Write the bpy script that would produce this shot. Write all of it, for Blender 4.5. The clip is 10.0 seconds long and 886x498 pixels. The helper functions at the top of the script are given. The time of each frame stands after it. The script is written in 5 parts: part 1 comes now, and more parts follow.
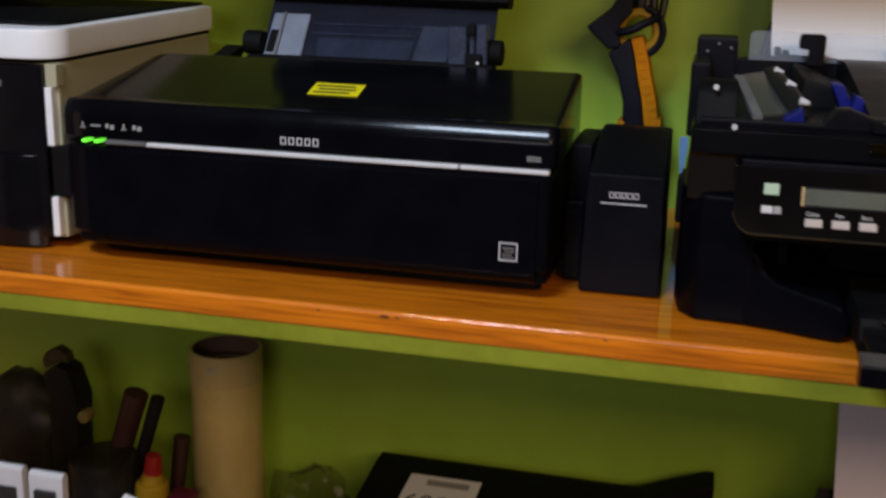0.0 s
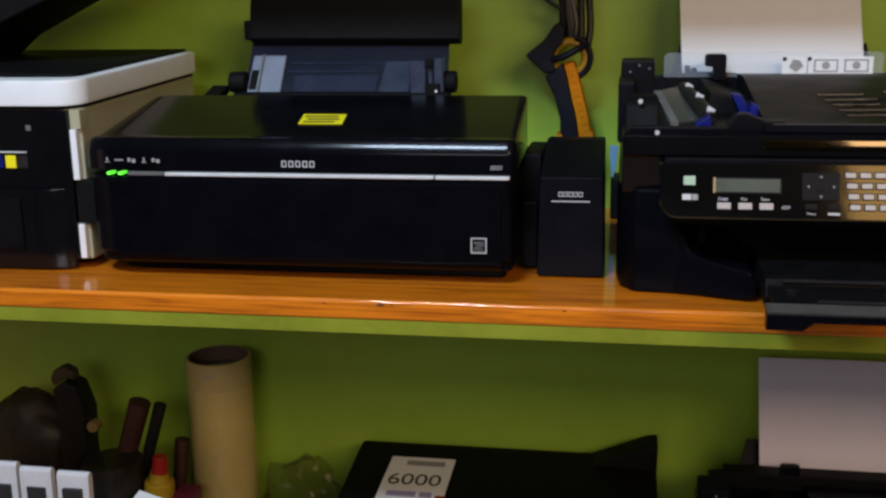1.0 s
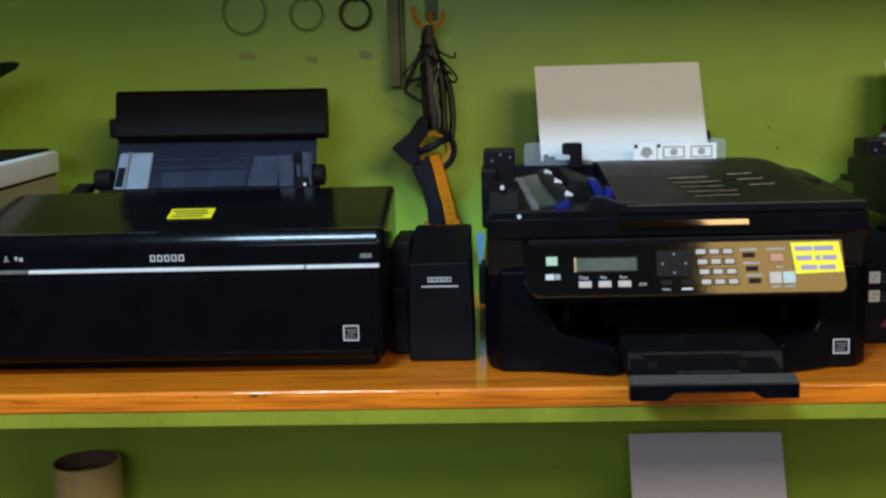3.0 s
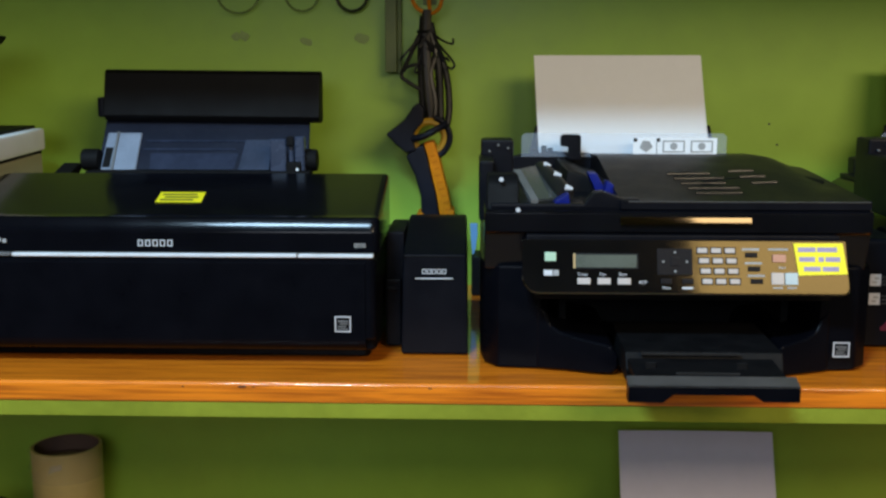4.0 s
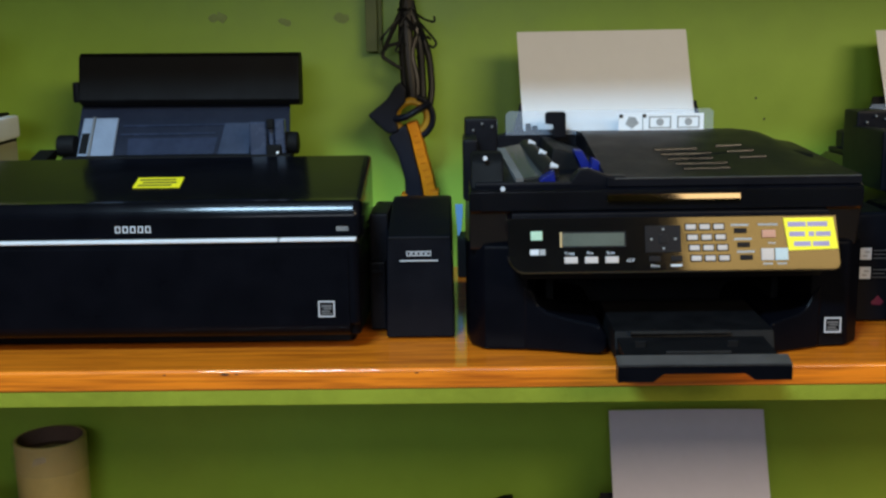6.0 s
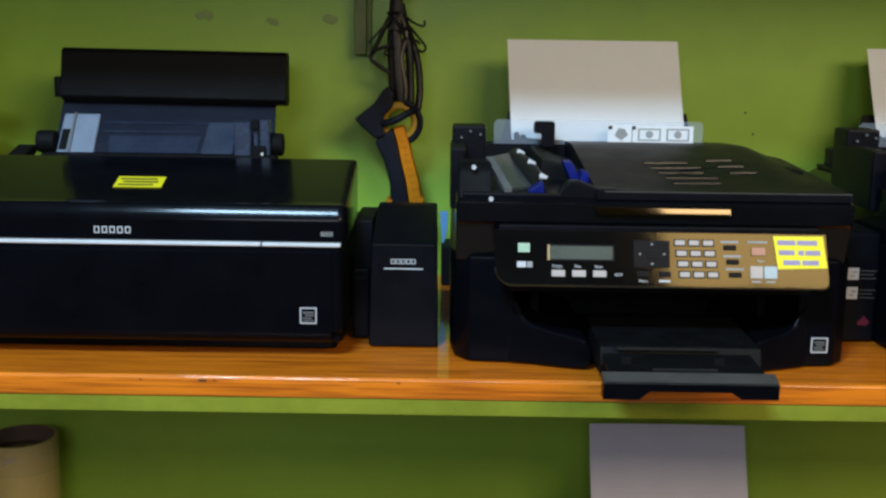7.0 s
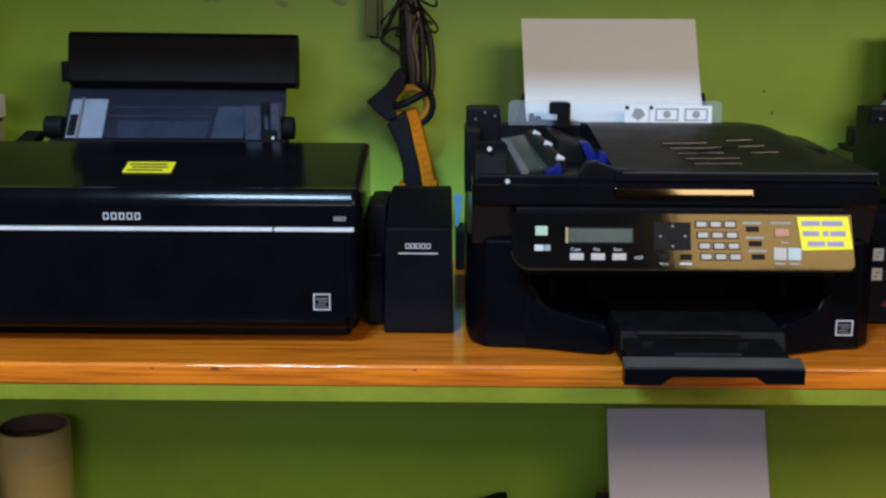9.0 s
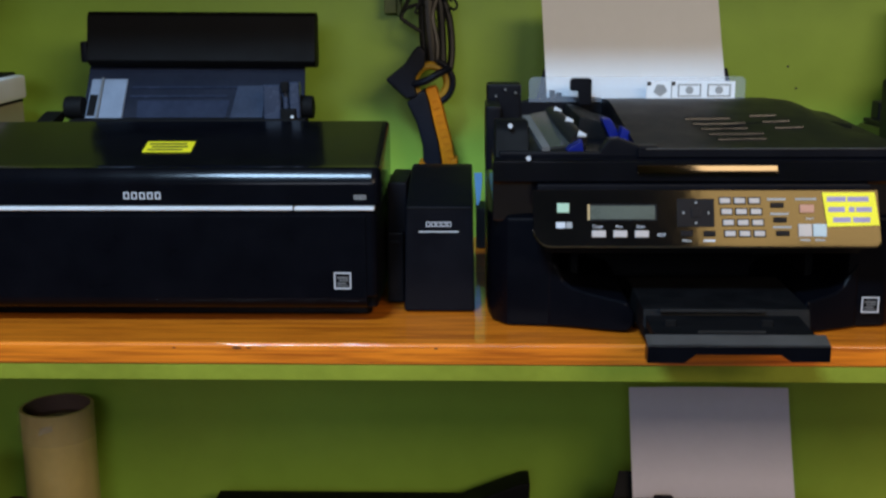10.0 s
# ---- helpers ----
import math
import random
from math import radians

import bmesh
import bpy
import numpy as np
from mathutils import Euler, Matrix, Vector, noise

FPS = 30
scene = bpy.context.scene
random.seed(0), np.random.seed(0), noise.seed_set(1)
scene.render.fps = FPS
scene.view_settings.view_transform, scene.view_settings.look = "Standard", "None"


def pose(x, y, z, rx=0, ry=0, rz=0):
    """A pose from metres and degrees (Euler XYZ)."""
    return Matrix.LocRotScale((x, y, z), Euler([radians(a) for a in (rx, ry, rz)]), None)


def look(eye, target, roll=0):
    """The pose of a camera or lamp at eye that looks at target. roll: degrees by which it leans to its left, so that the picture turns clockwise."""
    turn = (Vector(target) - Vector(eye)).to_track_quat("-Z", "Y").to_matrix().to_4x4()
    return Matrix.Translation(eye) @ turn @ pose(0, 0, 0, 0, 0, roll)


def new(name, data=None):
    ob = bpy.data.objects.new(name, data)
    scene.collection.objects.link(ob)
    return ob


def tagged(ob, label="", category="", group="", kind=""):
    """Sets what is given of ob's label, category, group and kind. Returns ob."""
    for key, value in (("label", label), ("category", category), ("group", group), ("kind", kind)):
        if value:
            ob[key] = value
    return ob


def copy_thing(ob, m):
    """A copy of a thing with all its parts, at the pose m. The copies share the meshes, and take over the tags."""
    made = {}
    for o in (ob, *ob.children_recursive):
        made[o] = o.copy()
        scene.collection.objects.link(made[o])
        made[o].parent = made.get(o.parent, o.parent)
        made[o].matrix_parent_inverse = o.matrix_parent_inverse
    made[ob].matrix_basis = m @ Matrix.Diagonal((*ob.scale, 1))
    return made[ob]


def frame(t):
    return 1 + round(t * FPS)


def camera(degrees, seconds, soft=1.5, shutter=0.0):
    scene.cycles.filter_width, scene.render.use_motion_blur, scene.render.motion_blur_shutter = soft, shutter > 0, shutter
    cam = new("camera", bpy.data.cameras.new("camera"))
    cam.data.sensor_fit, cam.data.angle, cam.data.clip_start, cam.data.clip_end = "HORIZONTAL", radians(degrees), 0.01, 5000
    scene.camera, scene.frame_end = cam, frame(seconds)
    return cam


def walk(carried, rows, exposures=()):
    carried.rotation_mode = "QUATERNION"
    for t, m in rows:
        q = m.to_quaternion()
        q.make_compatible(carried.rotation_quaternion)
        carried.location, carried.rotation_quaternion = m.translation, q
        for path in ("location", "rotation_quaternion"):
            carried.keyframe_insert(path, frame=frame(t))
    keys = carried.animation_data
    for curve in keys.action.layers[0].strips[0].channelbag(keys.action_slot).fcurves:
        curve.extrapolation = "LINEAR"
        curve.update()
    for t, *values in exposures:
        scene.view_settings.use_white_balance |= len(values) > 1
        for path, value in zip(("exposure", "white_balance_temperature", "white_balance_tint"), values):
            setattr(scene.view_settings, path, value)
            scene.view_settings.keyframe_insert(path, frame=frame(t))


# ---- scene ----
cam = camera(45.0, 10.0, soft=2.5, shutter=0.6)
PATH = [
    (0, (0.124, -0.853, 1.475), (-0.336, 1.025, 0.961), 1.5),
    (0.2, (0.142, -0.903, 1.476), (-0.320, 0.972, 0.957), 1.5),
    (0.5, (0.155, -0.969, 1.488), (-0.286, 0.911, 0.97), 1.5),
    (0.7, (0.135, -1.002, 1.489), (-0.237, 0.902, 1.005), 1.2),
    (0.9, (0.120, -1.030, 1.489), (-0.229, 0.885, 1.026), -0.7),
    (1, (0.115, -1.041, 1.493), (-0.217, 0.875, 1.027), -0.9),
    (1.2, (0.112, -1.054, 1.489), (-0.204, 0.867, 1.032), -1.3),
    (1.5, (0.104, -1.074, 1.493), (-0.187, 0.864, 1.092), -1.7),
    (1.7, (0.108, -1.075, 1.491), (-0.125, 0.880, 1.136), -1.7),
    (2, (0.109, -1.073, 1.493), (-0.056, 0.891, 1.154), -1.8),
    (2.2, (0.115, -1.074, 1.491), (-0.034, 0.900, 1.201), -1.7),
    (2.5, (0.116, -1.064, 1.489), (-0.011, 0.909, 1.181), -1.2),
    (2.7, (0.121, -1.063, 1.487), (0.018, 0.914, 1.202), -1.6),
    (3.8, (0.116, -1.045, 1.485), (0.046, 0.927, 1.161), -0.8),
    (4, (0.107, -1.037, 1.49), (0.039, 0.935, 1.168), 0.0),
    (4.5, (0.106, -1.029, 1.486), (0.049, 0.946, 1.176), -0.6),
    (5, (0.106, -1.021, 1.489), (0.05, 0.949, 1.15), -0.9),
    (5.2, (0.109, -1.022, 1.485), (0.059, 0.948, 1.145), -1.0),
    (6.3, (0.110, -1.011, 1.486), (0.067, 0.956, 1.129), -0.9),
    (6.5, (0.109, -1.003, 1.489), (0.076, 0.966, 1.14), -0.4),
    (7, (0.103, -1.001, 1.489), (0.097, 0.968, 1.139), 0.8),
    (7.5, (0.098, -0.993, 1.488), (0.09, 0.976, 1.138), 0.2),
    (8, (0.1, -0.99, 1.489), (0.106, 0.975, 1.119), 0.1),
    (8.5, (0.098, -0.983, 1.485), (0.066, 0.979, 1.099), -0.5),
    (9, (0.098, -0.981, 1.485), (0.073, 0.983, 1.106), 0.2),
    (9.5, (0.095, -0.98, 1.486), (0.019, 0.977, 1.082), -0.1),
    (9.7, (0.100, -0.981, 1.481), (0.026, 0.978, 1.086), -0.2),
    (10, (0.097, -0.976, 1.482), (0.035, 0.979, 1.067), -0.3),
]
walk(cam, [(t, look(eye, target, roll)) for t, eye, target, roll in PATH],
     exposures=((0.0, -0.47, 7450, 34), (0.5, -0.40, 7250, 32), (1.5, -0.15, 6800, 25), (2.5, 0.04, 6350, 16),
                (5.0, 0.08, 6300, 16), (7.5, 0.03, 6200, 17), (9.5, -0.07, 6100, 22), (10.0, -0.11, 6050, 21.5)))

# ---- light ----
world = bpy.data.worlds.new("world")
scene.world = world
world.use_nodes = True
world.node_tree.nodes["Background"].inputs[0].default_value = (0.75, 0.85, 1.0, 1)
world.node_tree.nodes["Background"].inputs[1].default_value = 0.05


def area_lamp(name, m, sx, sy, watts, colour):
    lamp = bpy.data.lights.new(name, "AREA")
    lamp.shape, lamp.size, lamp.size_y = "RECTANGLE", sx, sy
    lamp.energy, lamp.color = watts, colour
    ob = new(name, lamp)
    ob.matrix_world = m
    return ob


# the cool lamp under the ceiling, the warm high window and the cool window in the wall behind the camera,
# and an added warm fill lamp in an unseen opening of the side wall
area_lamp("ceiling_light", look((-0.40, -1.45, 2.75), (0.0, 0.2, 1.35)), 0.50, 0.20, 52, (0.52, 0.81, 1.0))
area_lamp("window_light", pose(1.88, -2.56, 2.63, 90, 0, 0), 2.04, 0.62, 55, (1.0, 0.82, 0.52))
area_lamp("side_fill_light", look((-2.02, -1.30, 1.15), (0.0, -1.30, 1.15)), 0.9, 1.7, 3.7, (1.0, 0.75, 0.60))
area_lamp("back_window_light", pose(-0.16, -2.56, 1.96, 90, 0, 0), 1.02, 0.52, 10.0, (0.82, 0.91, 0.95))


# ---- materials ----
def mat(name, colour, rough=0.5, metal=0.0, var=0.12, scale=40.0, bump=0.0, bump_scale=300.0, coat=0.0,
        stretch=(1, 1, 1), tint=None, emit=0.0, alpha=1.0, trans=0.0, dirt=0.0, spec=0.5):
    """A surface with variation at two scales, in metres of the object's own space."""
    m = bpy.data.materials.new(name)
    m.use_nodes = True
    nt = m.node_tree
    b = nt.nodes["Principled BSDF"]
    tc = nt.nodes.new("ShaderNodeTexCoord")
    mp = nt.nodes.new("ShaderNodeMapping")
    mp.inputs["Scale"].default_value = stretch
    nt.links.new(tc.outputs["Object"], mp.inputs["Vector"])
    n1 = nt.nodes.new("ShaderNodeTexNoise")
    n1.inputs["Scale"].default_value, n1.inputs["Detail"].default_value = scale, 5
    n2 = nt.nodes.new("ShaderNodeTexNoise")
    n2.inputs["Scale"].default_value, n2.inputs["Detail"].default_value = scale * 9, 3
    for n in (n1, n2):
        nt.links.new(mp.outputs[0], n.inputs["Vector"])
    mix = nt.nodes.new("ShaderNodeMath")
    mix.operation = "MULTIPLY_ADD"
    nt.links.new(n2.outputs[0], mix.inputs[0])
    mix.inputs[1].default_value = 0.4
    nt.links.new(n1.outputs[0], mix.inputs[2])
    ramp = nt.nodes.new("ShaderNodeValToRGB")
    ramp.color_ramp.elements[0].position, ramp.color_ramp.elements[1].position = 0.40, 1.0
    ramp.color_ramp.elements[0].color = (*[c * (1 - var) for c in colour], 1)
    ramp.color_ramp.elements[1].color = (*[min(1, c * (1 + var) + dirt) for c in colour], 1)
    nt.links.new(mix.outputs[0], ramp.inputs[0])
    nt.links.new(ramp.outputs[0], b.inputs["Base Color"])
    rr = nt.nodes.new("ShaderNodeMapRange")
    rr.inputs["From Min"].default_value, rr.inputs["From Max"].default_value = 0.4, 1.0
    rr.inputs["To Min"].default_value, rr.inputs["To Max"].default_value = rough * 0.85, min(1, rough * 1.2)
    nt.links.new(mix.outputs[0], rr.inputs["Value"])
    nt.links.new(rr.outputs[0], b.inputs["Roughness"])
    b.inputs["Metallic"].default_value = metal
    b.inputs["Specular IOR Level"].default_value = spec
    b.inputs["Coat Weight"].default_value = coat
    if tint:
        b.inputs["Specular Tint"].default_value = (*tint, 1)
    b.inputs["Coat Roughness"].default_value = 0.12
    b.inputs["Alpha"].default_value = alpha
    b.inputs["Transmission Weight"].default_value = trans
    if emit:
        b.inputs["Emission Color"].default_value = (*colour, 1)
        b.inputs["Emission Strength"].default_value = emit
    if bump:
        n3 = nt.nodes.new("ShaderNodeTexNoise")
        n3.inputs["Scale"].default_value, n3.inputs["Detail"].default_value = bump_scale, 4
        nt.links.new(mp.outputs[0], n3.inputs["Vector"])
        bp = nt.nodes.new("ShaderNodeBump")
        bp.inputs["Strength"].default_value, bp.inputs["Distance"].default_value = bump, 0.002
        nt.links.new(n3.outputs[0], bp.inputs["Height"])
        nt.links.new(bp.outputs[0], b.inputs["Normal"])
    return m


def wood_mat(name, dark, light):
    """Varnished softwood: long grain along x with a few knots."""
    m = bpy.data.materials.new(name)
    m.use_nodes = True
    nt = m.node_tree
    b = nt.nodes["Principled BSDF"]
    tc = nt.nodes.new("ShaderNodeTexCoord")
    mp = nt.nodes.new("ShaderNodeMapping")
    mp.inputs["Scale"].default_value = (3.4, 62, 62)
    nt.links.new(tc.outputs["Object"], mp.inputs["Vector"])
    n1 = nt.nodes.new("ShaderNodeTexNoise")
    n1.inputs["Scale"].default_value, n1.inputs["Detail"].default_value = 2.2, 8
    n1.inputs["Distortion"].default_value = 0.9
    nt.links.new(mp.outputs[0], n1.inputs["Vector"])
    mp2 = nt.nodes.new("ShaderNodeMapping")
    mp2.inputs["Scale"].default_value = (5, 300, 300)
    nt.links.new(tc.outputs["Object"], mp2.inputs["Vector"])
    n2 = nt.nodes.new("ShaderNodeTexNoise")
    n2.inputs["Scale"].default_value, n2.inputs["Detail"].default_value = 2.0, 4
    nt.links.new(mp2.outputs[0], n2.inputs["Vector"])
    add = nt.nodes.new("ShaderNodeMath")
    add.operation = "MULTIPLY_ADD"
    nt.links.new(n2.outputs[0], add.inputs[0])
    add.inputs[1].default_value = 0.8
    nt.links.new(n1.outputs[0], add.inputs[2])
    ramp = nt.nodes.new("ShaderNodeValToRGB")
    ramp.color_ramp.elements[0].position, ramp.color_ramp.elements[1].position = 0.62, 1.0
    ramp.color_ramp.elements[0].color, ramp.color_ramp.elements[1].color = (*dark, 1), (*light, 1)
    nt.links.new(add.outputs[0], ramp.inputs[0])
    nt.links.new(ramp.outputs[0], b.inputs["Base Color"])
    b.inputs["Roughness"].default_value = 0.5
    b.inputs["Specular IOR Level"].default_value = 0.25
    b.inputs["Coat Weight"].default_value = 1.0
    b.inputs["Coat Roughness"].default_value = 0.03
    bp = nt.nodes.new("ShaderNodeBump")
    bp.inputs["Strength"].default_value, bp.inputs["Distance"].default_value = 0.28, 0.001
    nt.links.new(n2.outputs[0], bp.inputs["Height"])
    nt.links.new(bp.outputs[0], b.inputs["Normal"])
    fine = nt.nodes.new("ShaderNodeBump")
    fine.inputs["Strength"].default_value, fine.inputs["Distance"].default_value = 0.05, 0.001
    nt.links.new(n2.outputs[0], fine.inputs["Height"])
    nt.links.new(fine.outputs[0], b.inputs["Coat Normal"])
    return m


GREEN = mat("green_paint", (0.290, 0.475, 0.046), 0.42, var=0.14, scale=3.0, bump=0.09, bump_scale=120, spec=0.42)
CHIP = mat("dark_bare_wood", (0.07, 0.022, 0.004), 0.8, var=0.3)
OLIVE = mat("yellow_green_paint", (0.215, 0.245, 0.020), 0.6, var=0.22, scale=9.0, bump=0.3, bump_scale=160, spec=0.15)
PLASTER = mat("pale_plaster", (0.22, 0.21, 0.19), 0.8, var=0.08, scale=3, bump=0.2)
WOOD = wood_mat("varnished_orange_wood", (0.34, 0.066, 0.0014), (0.80, 0.212, 0.007))
TILE = mat("dull_floor", (0.29, 0.195, 0.115), 0.5, var=0.2, scale=6)
GLOSS = mat("gloss_black_plastic", (0.0025, 0.0026, 0.0042), 0.15, var=0.3, scale=30)
SATIN = mat("satin_black_plastic", (0.0030, 0.0034, 0.0058), 0.40, var=0.25, scale=30, bump=0.05, bump_scale=900, spec=0.11)
MATTE = mat("matt_black_plastic", (0.0025, 0.0025, 0.0032), 0.6, var=0.25, scale=40, bump=0.08, bump_scale=1200, spec=0.16)
DARK = mat("dark_cavity_plastic", (0.003, 0.003, 0.0035), 0.7, var=0.2, spec=0.15)
RIB = mat("shiny_black_rib", (0.004, 0.004, 0.0045), 0.22, var=0.2, scale=30, spec=0.75)
# the warm specular tint stands in for a warmer reflected source
PANEL = mat("polished_black_panel", (0.003, 0.003, 0.0035), 0.07, var=0.2, scale=30, spec=0.31, bump=0.14, bump_scale=14, tint=(0.95, 0.76, 0.36))
FRONT = mat("black_front_plastic", (0.0022, 0.0024, 0.0040), 0.30, var=0.25, scale=30, bump=0.04, bump_scale=900, spec=0.065)
COVER = mat("gloss_black_cover", (0.0024, 0.0026, 0.0042), 0.14, var=0.3, scale=30, spec=0.155)
GREYBLUE = mat("smoky_grey_plastic", (0.013, 0.016, 0.028), 0.20, var=0.2, scale=20)
LIPGREY = mat("lip_grey_plastic", (0.054, 0.049, 0.046), 0.5, var=0.25, scale=60)
GUIDEBLUE = mat("smoky_blue_plastic", (0.018, 0.024, 0.046), 0.22, var=0.4, scale=14)
GUIDEPALE = mat("pale_smoky_blue_plastic", (0.028, 0.037, 0.064), 0.25, var=0.3, scale=20)
TRAYGREY = mat("worn_dark_grey_plastic", (0.013, 0.012, 0.012), 0.45, var=0.3, scale=60, spec=0.3)
CARTON = mat("white_carton", (0.60, 0.60, 0.63), 0.6, var=0.08, scale=30)
SILVER = mat("silver_trim", (0.74, 0.77, 0.80), 0.35, metal=0.25, var=0.06)
EDGEGLINT = mat("edge_glint_metal", (0.24, 0.22, 0.20), 0.12, metal=1.0, var=0.1)
# brownish base colour carries the warm reflection seen in the slot
CHROME = mat("dark_chrome_trim", (0.080, 0.063, 0.040), 0.05, metal=1.0, var=0.05)
GREY = mat("pale_grey_plastic", (0.32, 0.37, 0.45), 0.45, var=0.1)
GUIDEGREY = mat("bluish_grey_plastic", (0.17, 0.205, 0.27), 0.45, var=0.15)
MIDGREY = mat("mid_grey_plastic", (0.12, 0.12, 0.12), 0.4, var=0.15)
WHITE = mat("white_plastic", (0.78, 0.80, 0.82), 0.4, var=0.04)
# cream dimmed towards olive: side shade and green wall bounce are in the colour
CREAMSHADE = mat("shaded_cream_plastic", (0.38, 0.36, 0.24), 0.5, var=0.06, scale=12)
# white paper with the lower shelf's cool light put into its tint
COOLPAPER = mat("cool_tinted_paper", (0.70, 0.67, 0.80), 0.85, var=0.05, scale=10)
PAPER = mat("white_paper", (0.76, 0.77, 0.79), 0.85, var=0.03, scale=10)
PRINT = mat("white_print", (0.50, 0.51, 0.54), 0.5, var=0.05)
YELLOW = mat("yellow_sticker", (0.88, 0.76, 0.010), 0.5, var=0.06)
LILAC = mat("violet_ink", (0.32, 0.26, 0.42), 0.6, var=0.15)
INK = mat("black_ink", (0.02, 0.02, 0.02), 0.5, var=0.2)
DIMINK = mat("dim_grey_ink", (0.075, 0.072, 0.070), 0.6, var=0.3)
GREYINK = mat("grey_ink", (0.30, 0.30, 0.30), 0.6, var=0.2)
BLUE = mat("blue_plastic", (0.002, 0.008, 0.13), 0.4, var=0.2, spec=0.2)
PALEBLUE = mat("pale_blue_patch", (0.16, 0.36, 0.62), 0.4, var=0.15)
CLEAR = mat("clear_plastic", (0.55, 0.62, 0.74), 0.15, var=0.05, alpha=0.13)
SMOKE = mat("smoky_clear_plastic", (0.065, 0.072, 0.070), 0.12, var=0.2, alpha=0.75)
SMOKEDARK = mat("smoky_dark_plastic", (0.0045, 0.0045, 0.006), 0.22, var=0.5, scale=12, alpha=0.96, spec=0.2)
ORANGE = mat("orange_rubber", (0.56, 0.185, 0.004), 0.5, var=0.2, scale=90, bump=0.3, spec=0.1)
ORANGERIB = mat("deep_orange_rubber", (0.50, 0.155, 0.004), 0.6, var=0.2, scale=90, bump=0.2, spec=0.1)
AMBER = mat("amber_plastic", (0.36, 0.21, 0.012), 0.4, var=0.12, spec=0.3)
NAVY = mat("blue_black_rubber", (0.005, 0.006, 0.012), 0.5, var=0.2, bump=0.2, spec=0.15)
CABLE = mat("black_cable", (0.008, 0.008, 0.008), 0.45, var=0.2, spec=0.2)
TAPEPALE = mat("dull_tan_plastic", (0.17, 0.125, 0.04), 0.5, var=0.2)
STRAP = mat("worn_olive_strap", (0.040, 0.029, 0.008), 0.7, var=0.4, scale=90)
TAPE = mat("brown_tape", (0.026, 0.022, 0.017), 0.4, var=0.3)
STEEL = mat("olive_grey_metal", (0.13, 0.165, 0.060), 0.5, var=0.15, spec=0.25)
CARD = mat("cream_card", (0.50, 0.40, 0.145), 0.5, var=0.14, scale=9, coat=0.35, bump=0.35, bump_scale=40)
CARDIN = mat("brown_card_core", (0.135, 0.080, 0.060), 0.85, var=0.2)
LEDGREEN = mat("green_led", (0.05, 1.0, 0.06), 0.3, emit=1.2)
LCD = mat("grey_green_display", (0.080, 0.092, 0.075), 0.3, var=0.15, spec=0.12)
KEY = mat("pale_key", (0.42, 0.37, 0.35), 0.35, var=0.06)
KEYRED = mat("pink_key", (0.40, 0.17, 0.12), 0.35, var=0.06)
KEYCYAN = mat("pale_blue_key", (0.36, 0.46, 0.50), 0.35, var=0.06)
KEYGREEN = mat("pale_green_key", (0.30, 0.45, 0.32), 0.35, var=0.06, emit=0.08)
RED = mat("red_plastic", (0.34, 0.018, 0.015), 0.35, var=0.15)
MAROON = mat("dark_red_card", (0.105, 0.004, 0.020), 0.45, var=0.2)
BROWN = mat("dark_brown_leather", (0.040, 0.012, 0.009), 0.55, var=0.25, bump=0.3)
BAG = mat("clear_crumpled_film", (0.036, 0.030, 0.014), 0.22, var=0.5, alpha=0.26, spec=0.35)
WRAP = mat("crinkled_clear_film", (0.66, 0.57, 0.36), 0.08, var=0.2, alpha=0.12)
SMOKEBAG = mat("grey_crumpled_film", (0.020, 0.017, 0.014), 0.42, var=0.6, alpha=0.80, spec=0.25)
FILLER = mat("grey_filler", (0.27, 0.37, 0.12), 0.8, var=0.35, scale=60)
RINGS = mat("smoky_green_wire", (0.10, 0.13, 0.05), 0.3, var=0.2, alpha=0.34)
RINGDARK = mat("dark_wire", (0.02, 0.024, 0.012), 0.35, var=0.2, alpha=0.7)
TAN = mat("tan_strip", (0.45, 0.30, 0.12), 0.4)


# ---- building helpers ----
WHERE = {}


def thing(name, at, label="", category="", group="", kind=""):
    ob = new(name)
    ob.empty_display_size = 0.02
    ob.location = at
    WHERE[ob] = Vector(at)
    return tagged(ob, label, category, group, kind)


def finish(bm, sharp=0.6):
    bm.normal_update()
    for e in bm.edges:
        e.smooth = len(e.link_faces) == 2 and e.calc_face_angle(0) < sharp
    for f in bm.faces:
        f.smooth = True


def weighted(me, sharp):
    """Normals by face area, so that flat faces stay flat beside their rounded edges."""
    faces = [[] for _ in me.vertices]
    for p in me.polygons:
        for v in p.vertices:
            faces[v].append(p)
    limit = math.cos(sharp)
    normals = []
    for p in me.polygons:
        for v in p.vertices:
            n = Vector()
            for q in faces[v]:
                if p.normal.dot(q.normal) > limit:
                    n += q.normal * q.area
            normals.append(n.normalized() if n.length > 0 else p.normal.copy())
    me.normals_split_custom_set(normals)


def part(name, bm, material, parent=None, label="", sharp=0.6):
    """Links a bmesh, built in world places, as one mesh object under a thing or a part."""
    finish(bm, sharp)
    origin = WHERE[parent] if parent else Vector((0, 0, 0))
    bmesh.ops.translate(bm, verts=bm.verts, vec=-origin)
    me = bpy.data.meshes.new(name)
    bm.to_mesh(me)
    bm.free()
    weighted(me, sharp)
    for m in material if isinstance(material, (list, tuple)) else [material]:
        me.materials.append(m)
    ob = new(name, me)
    if parent:
        ob.parent = parent
    WHERE[ob] = origin
    return tagged(ob, label)


